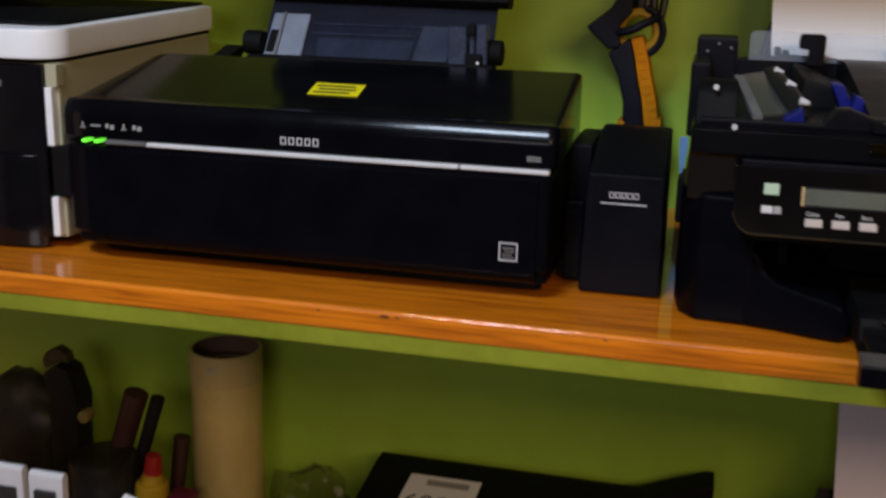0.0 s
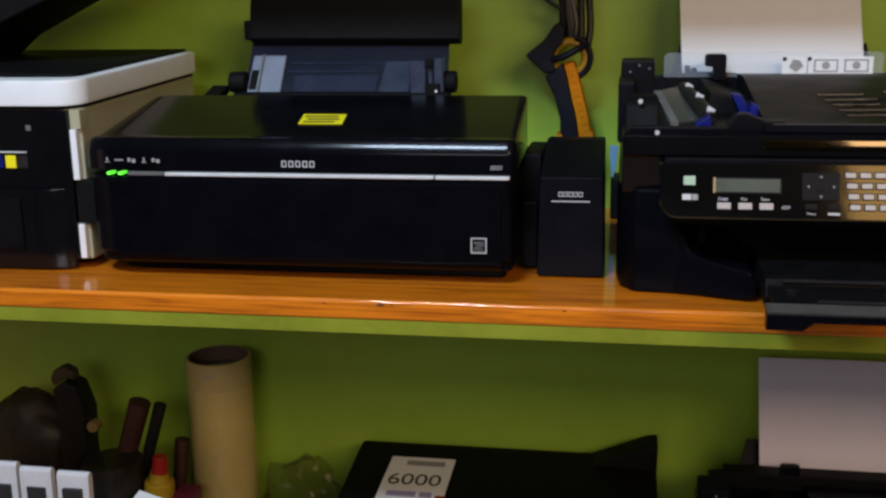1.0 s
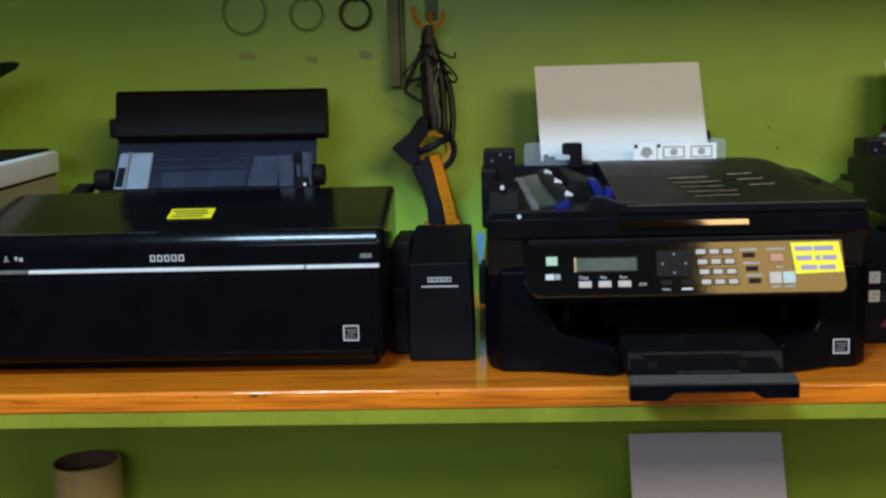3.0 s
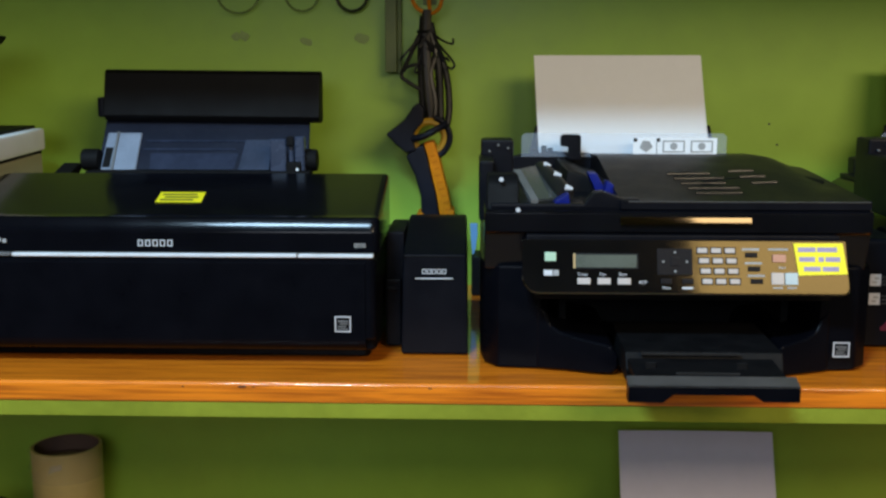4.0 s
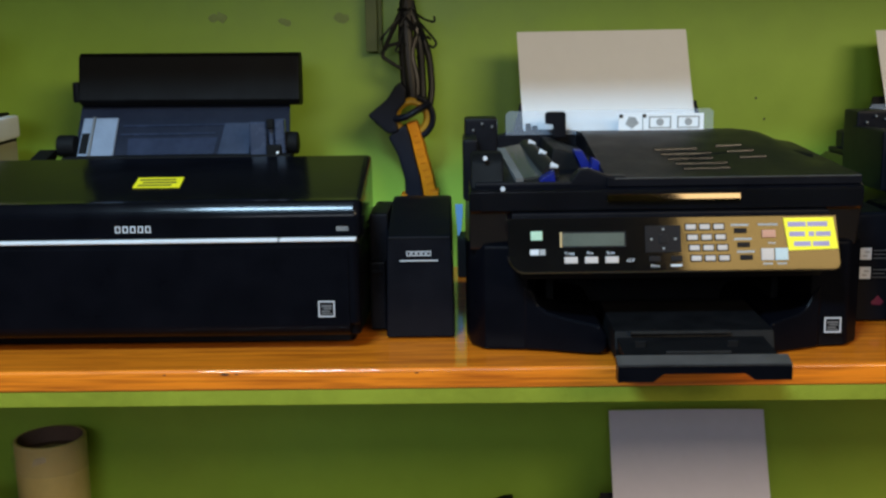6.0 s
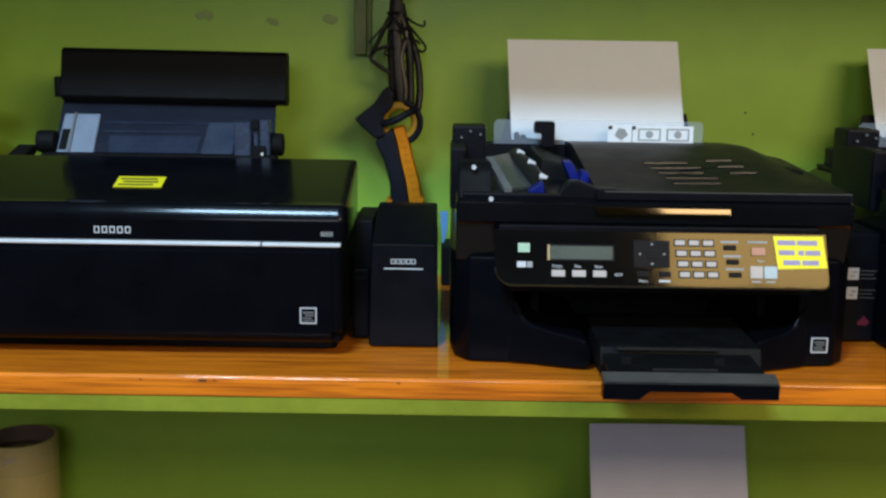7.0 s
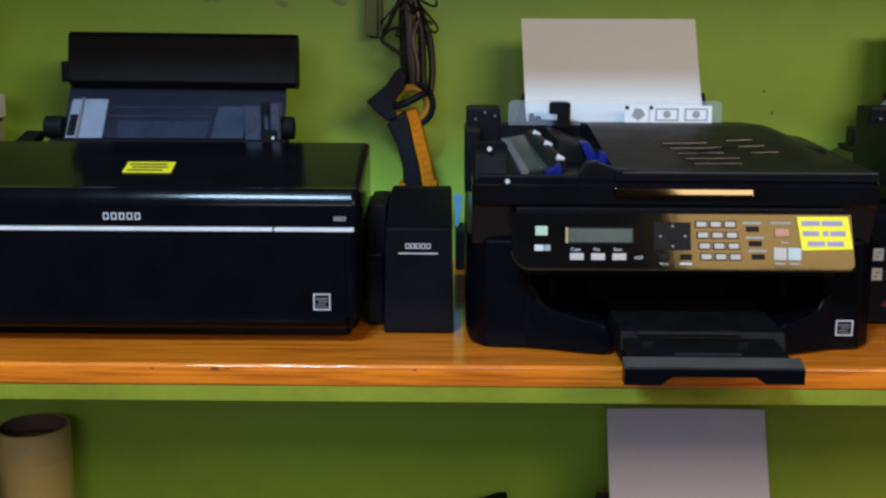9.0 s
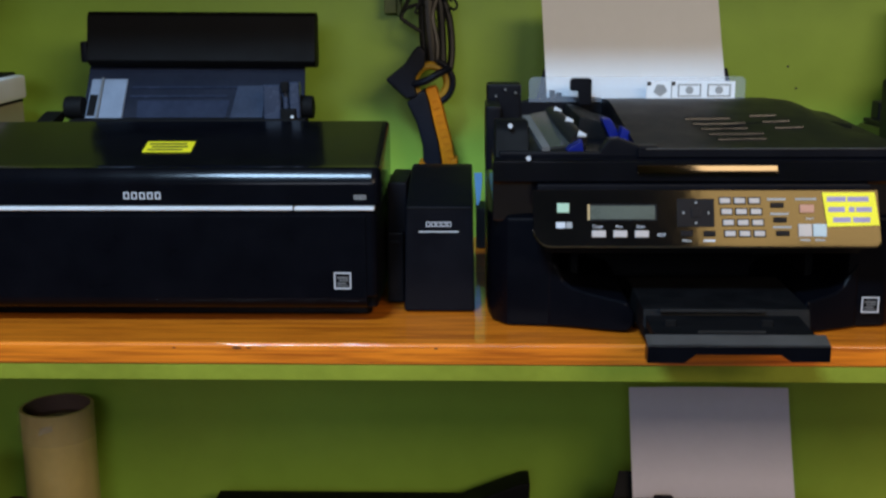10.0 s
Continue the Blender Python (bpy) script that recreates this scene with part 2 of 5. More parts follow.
def solid(name, bm, material, label, category, kind="", group="", sharp=0.6):
    """A thing made of one mesh, with its origin at its base."""
    zs = [v.co.z for v in bm.verts]
    mid = sum((v.co for v in bm.verts), Vector()) / len(bm.verts)
    at = Vector((mid.x, mid.y, min(zs)))
    finish(bm, sharp)
    bmesh.ops.translate(bm, verts=bm.verts, vec=-at)
    me = bpy.data.meshes.new(name)
    bm.to_mesh(me)
    bm.free()
    weighted(me, sharp)
    me.materials.append(material)
    ob = new(name, me)
    ob.location = at
    WHERE[ob] = at
    return tagged(ob, label, category, group, kind)


def rounded(bm, width, seg=2, angle=0.5):
    bm.normal_update()
    edges = [e for e in bm.edges if len(e.link_faces) == 2 and e.calc_face_angle(0) > angle]
    if width > 0 and edges:
        bmesh.ops.bevel(bm, geom=edges, offset=width, segments=seg, affect="EDGES", profile=0.6, clamp_overlap=True)
    return bm


def add_box(bm, lo, hi):
    m = Matrix.Translation([(a + b) / 2 for a, b in zip(lo, hi)]) @ Matrix.Diagonal([max(b - a, 1e-5) for a, b in zip(lo, hi)] + [1])
    return bmesh.ops.create_cube(bm, size=1, matrix=m)["verts"]


def box(lo, hi, bevel=0.002, seg=2):
    bm = bmesh.new()
    add_box(bm, lo, hi)
    return rounded(bm, bevel, seg)


def boxes(list_of, bevel=0.002, seg=2):
    bm = bmesh.new()
    for lo, hi in list_of:
        add_box(bm, lo, hi)
    return rounded(bm, bevel, seg)


def add_prism(bm, outline, axis, lo, hi):
    """Extrudes an outline given in the two other axes (in x, y, z order) from lo to hi along axis."""
    def co(a, b, c):
        return {"x": (c, a, b), "y": (a, c, b), "z": (a, b, c)}[axis]
    one = [bm.verts.new(co(a, b, lo)) for a, b in outline]
    two = [bm.verts.new(co(a, b, hi)) for a, b in outline]
    n = len(outline)
    fs = [bm.faces.new(one), bm.faces.new(two)]
    for i in range(n):
        fs.append(bm.faces.new((one[i], one[(i + 1) % n], two[(i + 1) % n], two[i])))
    bmesh.ops.recalc_face_normals(bm, faces=fs)
    return one + two


def prism(outline, axis, lo, hi, bevel=0.0, seg=2, angle=0.5):
    bm = bmesh.new()
    add_prism(bm, outline, axis, lo, hi)
    return rounded(bm, bevel, seg, angle)


def add_cyl(bm, a, b, r1, r2=None, seg=20, caps=True):
    a, b = Vector(a), Vector(b)
    q = (b - a).to_track_quat("Z", "Y").to_matrix().to_4x4()
    m = Matrix.Translation((a + b) / 2) @ q
    return bmesh.ops.create_cone(bm, cap_ends=caps, segments=seg, radius1=r1, radius2=r1 if r2 is None else r2,
                                 depth=(b - a).length, matrix=m)["verts"]


def cyl(a, b, r1, r2=None, seg=20, bevel=0.0):
    bm = bmesh.new()
    add_cyl(bm, a, b, r1, r2, seg)
    return rounded(bm, bevel, 2, 0.9)


def add_pipe(bm, points, r, seg=8, taper=1.0):
    """A round pipe through points, smoothed."""
    pts = [Vector(p) for p in points]
    fine = []
    for i in range(len(pts) - 1):
        p0, p1, p2, p3 = pts[max(i - 1, 0)], pts[i], pts[i + 1], pts[min(i + 2, len(pts) - 1)]
        for k in range(5):
            t = k / 5
            fine.append(0.5 * (2 * p1 + (p2 - p0) * t + (2 * p0 - 5 * p1 + 4 * p2 - p3) * t * t + (3 * p1 - p0 - 3 * p2 + p3) * t ** 3))
    fine.append(pts[-1])
    rings = []
    up = Vector((0.13, 0.97, 0.21))
    for i, p in enumerate(fine):
        d = (fine[min(i + 1, len(fine) - 1)] - fine[max(i - 1, 0)]).normalized()
        u = d.cross(up).normalized()
        v = d.cross(u)
        rr = r * (1 + (taper - 1) * i / (len(fine) - 1))
        rings.append([bm.verts.new(p + rr * (math.cos(a) * u + math.sin(a) * v)) for a in [2 * math.pi * k / seg for k in range(seg)]])
    for one, two in zip(rings, rings[1:]):
        for k in range(seg):
            bm.faces.new((one[k], one[(k + 1) % seg], two[(k + 1) % seg], two[k]))
    bm.faces.new(rings[0]), bm.faces.new(rings[-1])
    bmesh.ops.recalc_face_normals(bm, faces=bm.faces)


def pipe(points, r, seg=8, taper=1.0):
    bm = bmesh.new()
    add_pipe(bm, points, r, seg, taper)
    return bm


def torus(centre, big, small, axis="y", n=40, k=8, a0=0.0, a1=2 * math.pi):
    bm = bmesh.new()
    closed = abs(a1 - a0 - 2 * math.pi) < 1e-6
    rings = []
    for i in range(n if closed else n + 1):
        a = a0 + (a1 - a0) * i / n
        ring = []
        for j in range(k):
            b = 2 * math.pi * j / k
            r, h = big + small * math.cos(b), small * math.sin(b)
            p = (r * math.cos(a), h, r * math.sin(a)) if axis == "y" else (r * math.cos(a), r * math.sin(a), h)
            ring.append(bm.verts.new(Vector(centre) + Vector(p)))
        rings.append(ring)
    pairs = list(zip(rings, rings[1:] + rings[:1])) if closed else list(zip(rings, rings[1:]))
    for one, two in pairs:
        for j in range(k):
            bm.faces.new((one[j], one[(j + 1) % k], two[(j + 1) % k], two[j]))
    if not closed:
        bm.faces.new(rings[0]), bm.faces.new(rings[-1])
    bmesh.ops.recalc_face_normals(bm, faces=bm.faces)
    return bm


def slab_mesh(corners, thick):
    """A thin plate with four corners in order and a thickness along its normal."""
    c = [Vector(p) for p in corners]
    n = (c[1] - c[0]).cross(c[3] - c[0]).normalized() * thick
    bm = bmesh.new()
    a = [bm.verts.new(p) for p in c]
    b = [bm.verts.new(p + n) for p in c]
    bm.faces.new(a), bm.faces.new(b)
    for i in range(4):
        bm.faces.new((a[i], a[(i + 1) % 4], b[(i + 1) % 4], b[i]))
    bmesh.ops.recalc_face_normals(bm, faces=bm.faces)
    return bm


def words(text, size, m):
    """Lettering as a thin mesh, lying in the plane of m, centred on it."""
    cu = bpy.data.curves.new("words", "FONT")
    cu.body, cu.size, cu.align_x, cu.align_y, cu.extrude = text, size, "CENTER", "CENTER", 0.0001
    ob = bpy.data.objects.new("words", cu)
    scene.collection.objects.link(ob)
    bpy.context.view_layer.update()
    me = bpy.data.meshes.new_from_object(ob.evaluated_get(bpy.context.evaluated_depsgraph_get()))
    bm = bmesh.new()
    bm.from_mesh(me)
    bm.transform(m)
    bpy.data.objects.remove(ob)
    bpy.data.curves.remove(cu)
    bpy.data.meshes.remove(me)
    return bm


def crumple(centre, size, seed, n=3, rough=0.35):
    """A crumpled lump of film."""
    bm = bmesh.new()
    bmesh.ops.create_icosphere(bm, subdivisions=n, radius=1)
    for v in bm.verts:
        p = v.co.normalized()
        d = noise.noise(p * 1.7 + Vector((seed, 0, 0))) * rough + abs(noise.noise(p * 4.5 + Vector((0, seed, 0)))) * rough * 0.9
        q = p * (0.8 + d)
        v.co = Vector((centre[0] + q.x * size[0], centre[1] + q.y * size[1], max(centre[2] + q.z * size[2], centre[2] - size[2] * 0.85)))
    return bm


# ---- the room ----
SHELF, LOW, HIGH, WALL, EDGE = 1.20, 0.685, 1.76, 0.43, -0.056
XL, XR, YB, TOP = -2.0, 3.1, -2.6, 3.0


def structure(name, bm, material, label):
    return solid(name, bm, material, label, "structure", "structure")


structure("wall_north", box((XL - 0.15, WALL, 0), (XR + 0.15, WALL + 0.15, TOP), 0), GREEN, "lime green painted plaster wall behind the shelves")
# the gap in this wall is invented, to hold the side fill lamp
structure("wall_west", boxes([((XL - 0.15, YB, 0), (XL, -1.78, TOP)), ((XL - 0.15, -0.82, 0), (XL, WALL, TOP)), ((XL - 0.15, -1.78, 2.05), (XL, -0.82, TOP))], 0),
          PLASTER, "plain plaster side wall with an unseen opening for a fill lamp")
structure("wall_east", box((XR, YB, 0), (XR + 0.15, WALL, TOP), 0), PLASTER, "plain pale plaster side wall of the room")
structure("wall_south", boxes([((XL - 0.15, YB - 0.15, 0), (-0.70, YB, TOP)), ((-0.70, YB - 0.15, 2.25), (0.38, YB, TOP)), ((-0.70, YB - 0.15, 0), (0.38, YB, 1.67)),
                               ((0.38, YB - 0.15, 0), (0.8, YB, TOP)), ((2.95, YB - 0.15, 0), (XR + 0.15, YB, TOP)),
                               ((0.8, YB - 0.15, 0), (2.95, YB, 2.30)), ((0.8, YB - 0.15, 2.95), (2.95, YB, TOP))], 0),
          PLASTER, "plain plaster wall with two window openings")
structure("floor", box((XL - 0.15, YB - 0.15, -0.1), (XR + 0.15, WALL + 0.15, 0), 0), TILE, "dull brown tiled floor of the room")
structure("ceiling", box((XL - 0.15, YB - 0.15, TOP), (XR + 0.15, WALL + 0.15, TOP + 0.1), 0), PLASTER, "plain pale plaster ceiling")


def shelf(top, name, label, edge=EDGE):
    """A green painted slab with a varnished board on it."""
    ob = thing(name, (0.3, 0.2, top - 0.035), label, "shelf", "wall shelves", "structure")
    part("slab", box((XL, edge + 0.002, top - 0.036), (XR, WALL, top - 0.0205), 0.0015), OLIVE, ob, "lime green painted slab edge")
    bm = bmesh.new()
    nose = [(WALL, top - 0.020), (edge + 0.001, top - 0.020), (edge - 0.001, top - 0.017)]
    nose += [(edge + 0.0024 - 0.0034 * math.cos(radians(a)), top - 0.0034 + 0.0034 * math.sin(radians(a))) for a in range(0, 91, 15)] + [(WALL, top)]
    add_prism(bm, nose, "x", XL + 0.002, XR - 0.002)
    part("board", bm, WOOD, ob, "orange varnished pine board")
    if top == SHELF:
        for x, w, h in ((-0.119, 0.009, 0.0028), (-0.108, 0.004, 0.0014), (-0.176, 0.003, 0.0016), (0.061, 0.004, 0.0016)):
            z = top - 0.0045
            chip = [(x - w / 2, z), (x - w * 0.2, z + h * 0.5), (x + w * 0.4, z + h * 0.35), (x + w / 2, z - h * 0.2), (x + w * 0.1, z - h * 0.5), (x - w * 0.35, z - h * 0.3)]
            part("chip", prism(chip, "y", edge - 0.0013, edge + 0.002, 0.0002, 1), CHIP, ob, "dark chip in the board's edge")
    return ob


shelf(SHELF, "shelf", "orange varnished pine shelf board on a green slab")
shelf(LOW, "shelf", "lower varnished pine shelf board on a green slab")
shelf(HIGH, "shelf", "upper varnished pine shelf board on a green slab", -0.087)


# ---- photo printer with a side ink tank ----
def letter_blocks(bm, x0, x1, z0, z1, n, y, gap=0.22):
    """A row of small hollow oblongs in place of a maker's name."""
    w = (x1 - x0) / n
    for i in range(n):
        a, b, t = x0 + i * w, x0 + (i + 1 - gap) * w, (z1 - z0) * 0.16
        for lo, hi in (((a, z0), (b, z0 + t)), ((a, z1 - t), (b, z1)), ((a, z0 + t), (a + t, z1 - t)), ((b - t, z0 + t), (b, z1 - t))):
            add_box(bm, (lo[0], y - 0.0004, lo[1]), (hi[0], y + 0.0004, hi[1]))


def photo_printer():
    L, R = -0.455, 0.0045
    pr = thing("photo_printer", (-0.22, 0.12, SHELF), "glossy black inkjet photo printer on the shelf", "printer")
    bm = bmesh.new()
    # plan outline with rounded front corners
    def plan(inset, yf, yb, rad):
        pts = []
        for cx, a0, q in ((L + inset + 5.0 * rad, 180, 5.0 * rad), (R - inset - rad, 270, rad)):
            for k in range(6):
                a = radians(a0 + 18 * k)
                pts.append((cx + q * math.cos(a), yf + q + q * math.sin(a)))
        return pts + [(R - inset, yb), (L + inset, yb)]
    add_prism(bm, plan(0.0, 0.0, 0.255, 0.007), "z", 1.2280, 1.3095)
    part("body", rounded(bm, 0.0015, 1), FRONT, pr, "satin black lower body")
    part("sill", prism(plan(0.001, 0.0075, 0.255, 0.007), "z", 1.2158, 1.2279, 0.0012, 1), FRONT, pr)
    part("skirt", prism(plan(0.010, 0.038, 0.25, 0.007), "z", 1.2012, 1.2157, 0.0012, 1), FRONT, pr, "recessed black base")
    # the door's lower edge rolls back under
    roll = [(0.0124 - 0.014 * math.cos(radians(a)), 1.2293 - 0.014 * math.sin(radians(a))) for a in range(0, 73, 9)]
    part("front_door", prism([(0.014, 1.3065), (-0.0006, 1.3065), (-0.0016, 1.3055)] + roll + [(0.014, 1.2161)], "x", -0.418, -0.006), FRONT, pr, "black drop-down front door")
    for x in (L + 0.05, R - 0.05):
        for y in (0.085, 0.21):
            part("foot", cyl((x, y, SHELF), (x, y, 1.2055), 0.011, seg=14), DARK, pr)
    # upper cover: sweeps from the front lip over the rounded nose to the back
    prof = [(0.002, 1.3165), (0.0010, 1.3345)]
    for lo, hi, r in ((3, 18, 0.014), (18, 34, 0.040), (34, 82, 0.005)):
        y0, z0 = prof[-1]
        for k in range(1, 7):
            a = radians(lo + (hi - lo) * k / 6)
            prof.append((y0 + r * (math.cos(radians(lo)) - math.cos(a)), z0 + r * (math.sin(a) - math.sin(radians(lo)))))
    prof += [(0.030, 1.3507), (0.188, 1.3772), (0.194, 1.3763), (0.198, 1.372), (0.20, 1.3165)]
    bm = bmesh.new()
    rows = []
    for x, push, dz in ((L, 0.024, -0.010), (L + 0.003, 0.014, -0.005), (L + 0.010, 0.006, -0.0015), (L + 0.022, 0.0012, 0), (L + 0.034, 0, 0), (R - 0.005, 0, 0), (R - 0.001, 0.0008, 0),
                        (R + 0.0020, 0.004, -0.001), (R + 0.0035, 0.009, -0.003)):
        rows.append([bm.verts.new((x - (0.007 * y / 0.24 if x > -0.2 else 0), y + (push if y < 0.1 else -push * 0.3), z + (dz if z > 1.32 else 0))) for y, z in prof])
    n = len(prof)
    for one, two in zip(rows, rows[1:]):
        for i in range(n):
            bm.faces.new((one[i], one[(i + 1) % n], two[(i + 1) % n], two[i]))
    bm.faces.new(rows[0]), bm.faces.new(rows[-1])
    bmesh.ops.recalc_face_normals(bm, faces=bm.faces)
    part("top_cover", bm, COVER, pr, "glossy black top cover", sharp=0.9)
    part("rear_deck", box((L + 0.006, 0.196, 1.300), (R - 0.010, 0.2515, 1.366), 0.0025), SATIN, pr)
    part("trim_strip", box((-0.359, -0.0022, 1.3113), (-0.0735, 0.006, 1.3150), 0.0007, 1), SILVER, pr, "silver trim strip")
    part("trim_strip", box((-0.0722, -0.0022, 1.3113), (0.0025, 0.006, 1.3150), 0.0007, 1), SILVER, pr, "silver trim strip")
    part("trim_strip", box((-0.4005, -0.0016, 1.3112), (-0.3605, 0.006, 1.3152), 0.0008, 1), MIDGREY, pr, "dull grey end of the trim strip")
    for x in (-0.424, -0.4115):
        part("indicator_light", box((x, -0.0014, 1.3117), (x + 0.0052, 0.012, 1.3146), 0.0006, 1), LEDGREEN, pr, "glowing green indicator light")
    for i, x in enumerate((-0.423, -0.410, -0.396, -0.382, -0.369)):
        bm = bmesh.new()
        if i == 1:
            add_box(bm, (x - 0.005, 0.0008, 1.3265), (x + 0.005, 0.0022, 1.328))
        elif i in (0, 3):
            add_box(bm, (x - 0.0008, 0.0008, 1.3245), (x + 0.0008, 0.0022, 1.330))
            add_box(bm, (x - 0.0025, 0.0008, 1.3245), (x + 0.0025, 0.0022, 1.3255))
        else:
            add_box(bm, (x - 0.004, 0.0008, 1.3255), (x - 0.001, 0.0022, 1.3295))
            add_box(bm, (x + 0.0005, 0.0008, 1.3245), (x + 0.0045, 0.0022, 1.3285))
        part("key_mark", bm, GREYINK, pr, "small grey printed key mark")
    bm = bmesh.new()
    letter_blocks(bm, -0.2321, -0.1951, 1.3217, 1.3282, 5, 0.0014, 0.3)
    part("maker_mark", bm, PRINT, pr, "row of small pale oblongs")
    bm = bmesh.new()
    letter_blocks(bm, -0.0165, -0.0045, 1.3215, 1.3255, 4, 0.0014)
    part("model_mark", bm, GREYINK, pr, "row of tiny grey oblongs")
    label_mark(pr, -0.0365, -0.0205, 1.2365, 1.2525, -0.0019)
    # yellow notice on the sloping top
    def top(x, y, up=0.0003):
        return (x, y, 1.3509 + (y - 0.030) * (0.0265 / 0.158) + up)
    part("notice", slab_mesh([top(-0.2335, 0.0683), top(-0.1850, 0.0683), top(-0.1890, 0.106), top(-0.2380, 0.106)], 0.0003), YELLOW, pr, "small yellow paper notice")
    for k, (a, b) in enumerate(((0.02, 0.85), (0.1, 0.95), (0.0, 0.9))):
        y0 = 0.0735 + k * 0.0102
        x0, w = -0.2310 - 0.0012 * k, 0.042
        part("notice_line", slab_mesh([top(x0 + w * a, y0, 0.0008), top(x0 + w * b, y0, 0.0008), top(x0 + w * b, y0 + 0.0042, 0.0008), top(x0 + w * a, y0 + 0.0042, 0.0008)], 0.0002), INK, pr)
    # rear sheet feeder
    tray = slab_mesh([(-0.365, 0.253, 1.345), (-0.102, 0.253, 1.345), (-0.107, 0.318, 1.437), (-0.366, 0.318, 1.437)], 0.004)
    part("feed_plate", rounded(tray, 0.001, 1), GREYBLUE, pr, "smoky blue-grey sheet feed plate")
    part("feed_rail", box((-0.372, 0.243, 1.34), (-0.098, 0.27, 1.3745), 0.002), DARK, pr)
    flap = [(0.300, 1.434), (0.293, 1.440), (0.305, 1.492), (0.311, 1.4965), (0.325, 1.4965), (0.330, 1.492), (0.328, 1.436), (0.322, 1.432)]
    bm = prism(flap, "x", -0.364, -0.0925, 0.0025, 2, 0.9)
    for v in bm.verts:
        v.co.z -= 0.0027 * (v.co.x + 0.364) / 0.27
    part("support_flap", bm, MATTE, pr, "folded black paper support flap")
    part("flap_lug", box((-0.3725, 0.298, 1.437), (-0.364, 0.325, 1.462), 0.003), SATIN, pr)
    guide = slab_mesh([(-0.361, 0.261, 1.370), (-0.317, 0.261, 1.370), (-0.316, 0.295, 1.4185), (-0.359, 0.295, 1.4185)], -0.0035)
    part("edge_guide", rounded(guide, 0.0012, 1), GUIDEGREY, pr, "pale grey sliding edge guide")
    part("guide_fold", slab_mesh([(-0.347, 0.2606, 1.370), (-0.3445, 0.2606, 1.370), (-0.3435, 0.2946, 1.4185), (-0.346, 0.2946, 1.4185)], 0.0025), MIDGREY, pr)
    part("guide_slot", slab_mesh([(-0.3585, 0.2656, 1.377), (-0.3495, 0.2656, 1.377), (-0.3485, 0.2818, 1.400), (-0.3575, 0.2818, 1.400)], 0.0010), DARK, pr)
    def plate(x, z, out):
        return (x, 0.253 + 0.7065 * (z - 1.345) - 0.0049 - out, z)
    for z, x0, x1 in ((1.4065, -0.310, -0.150), (1.3965, -0.312, -0.196)):
        part("plate_ridge", slab_mesh([plate(x0, z, 0.0), plate(x1, z, 0.0), plate(x1, z + 0.0022, 0.0), plate(x0, z + 0.0022, 0.0)], 0.0012), GUIDEBLUE, pr)
    # lighter patch painted in for the uneven light on the feed plate
    part("plate_sheen", slab_mesh([plate(-0.300, 1.372, 0.0), plate(-0.196, 1.372, 0.0), plate(-0.192, 1.393, 0.0), plate(-0.302, 1.393, 0.0)], 0.0008), GUIDEBLUE, pr, "lighter blue patch put in for sheen on the feed plate")
    part("sheet_panel", slab_mesh([(-0.19, 0.2655, 1.372), (-0.152, 0.2655, 1.372), (-0.151, 0.2915, 1.409), (-0.184, 0.2915, 1.409)], 0.0015), GUIDEPALE, pr, "pale bluish inner panel")
    bm = boxes([((-0.147, 0.25, 1.372), (-0.127, 0.262, 1.413)), ((-0.125, 0.254, 1.372), (-0.119, 0.262, 1.416)), ((-0.117, 0.25, 1.374), (-0.105, 0.262, 1.416))], 0.0015, 1)
    part("edge_guide", bm, GUIDEPALE, pr, "smoky blue-grey right edge guide")
    part("guide_clip", boxes([((-0.127, 0.244, 1.370), (-0.109, 0.253, 1.386)), ((-0.126, 0.246, 1.405), (-0.117, 0.253, 1.4165))], 0.002), DARK, pr)
    part("screw", cyl((-0.113, 0.2445, 1.377), (-0.113, 0.2425, 1.377), 0.0016, seg=10), WHITE, pr, "small bright screw")
    for x0, x1 in ((-0.384, -0.362), (-0.110, -0.092)):
        part("hinge_knob", cyl((x0, 0.272, 1.386), (x1, 0.272, 1.386), 0.0135, seg=18, bevel=0.003), DARK, pr)
    part("hinge_arm", prism([(0.20, 1.366), (0.25, 1.366), (0.272, 1.378), (0.262, 1.383)], "x", -0.404, -0.384, 0.001), DARK, pr)
    return pr


def label_mark(parent, x0, x1, z0, z1, y):
    """A pale framed efficiency badge with a few dark strokes."""
    bm = bmesh.new()
    t = (x1 - x0) * 0.075
    for lo, hi in (((x0, z0), (x1, z0 + t)), ((x0, z1 - t), (x1, z1)), ((x0, z0 + t), (x0 + t, z1 - t)), ((x1 - t, z0 + t), (x1, z1 - t))):
        add_box(bm, (lo[0], y - 0.0003, lo[1]), (hi[0], y + 0.0003, hi[1]))
    badge = part("badge", bm, PRINT, parent, "pale square badge outline")
    bm = bmesh.new()
    w, h = x1 - x0, z1 - z0
    for a, b, c, d in ((0.18, 0.82, 0.62, 0.74), (0.3, 0.82, 0.47, 0.56), (0.18, 0.7, 0.3, 0.39), (0.18, 0.82, 0.16, 0.23)):
        add_box(bm, (x0 + a * w, y - 0.0003, z0 + c * h), (x0 + b * w, y + 0.0002, z0 + d * h))
    part("badge_strokes", bm, MIDGREY, badge)
    return badge


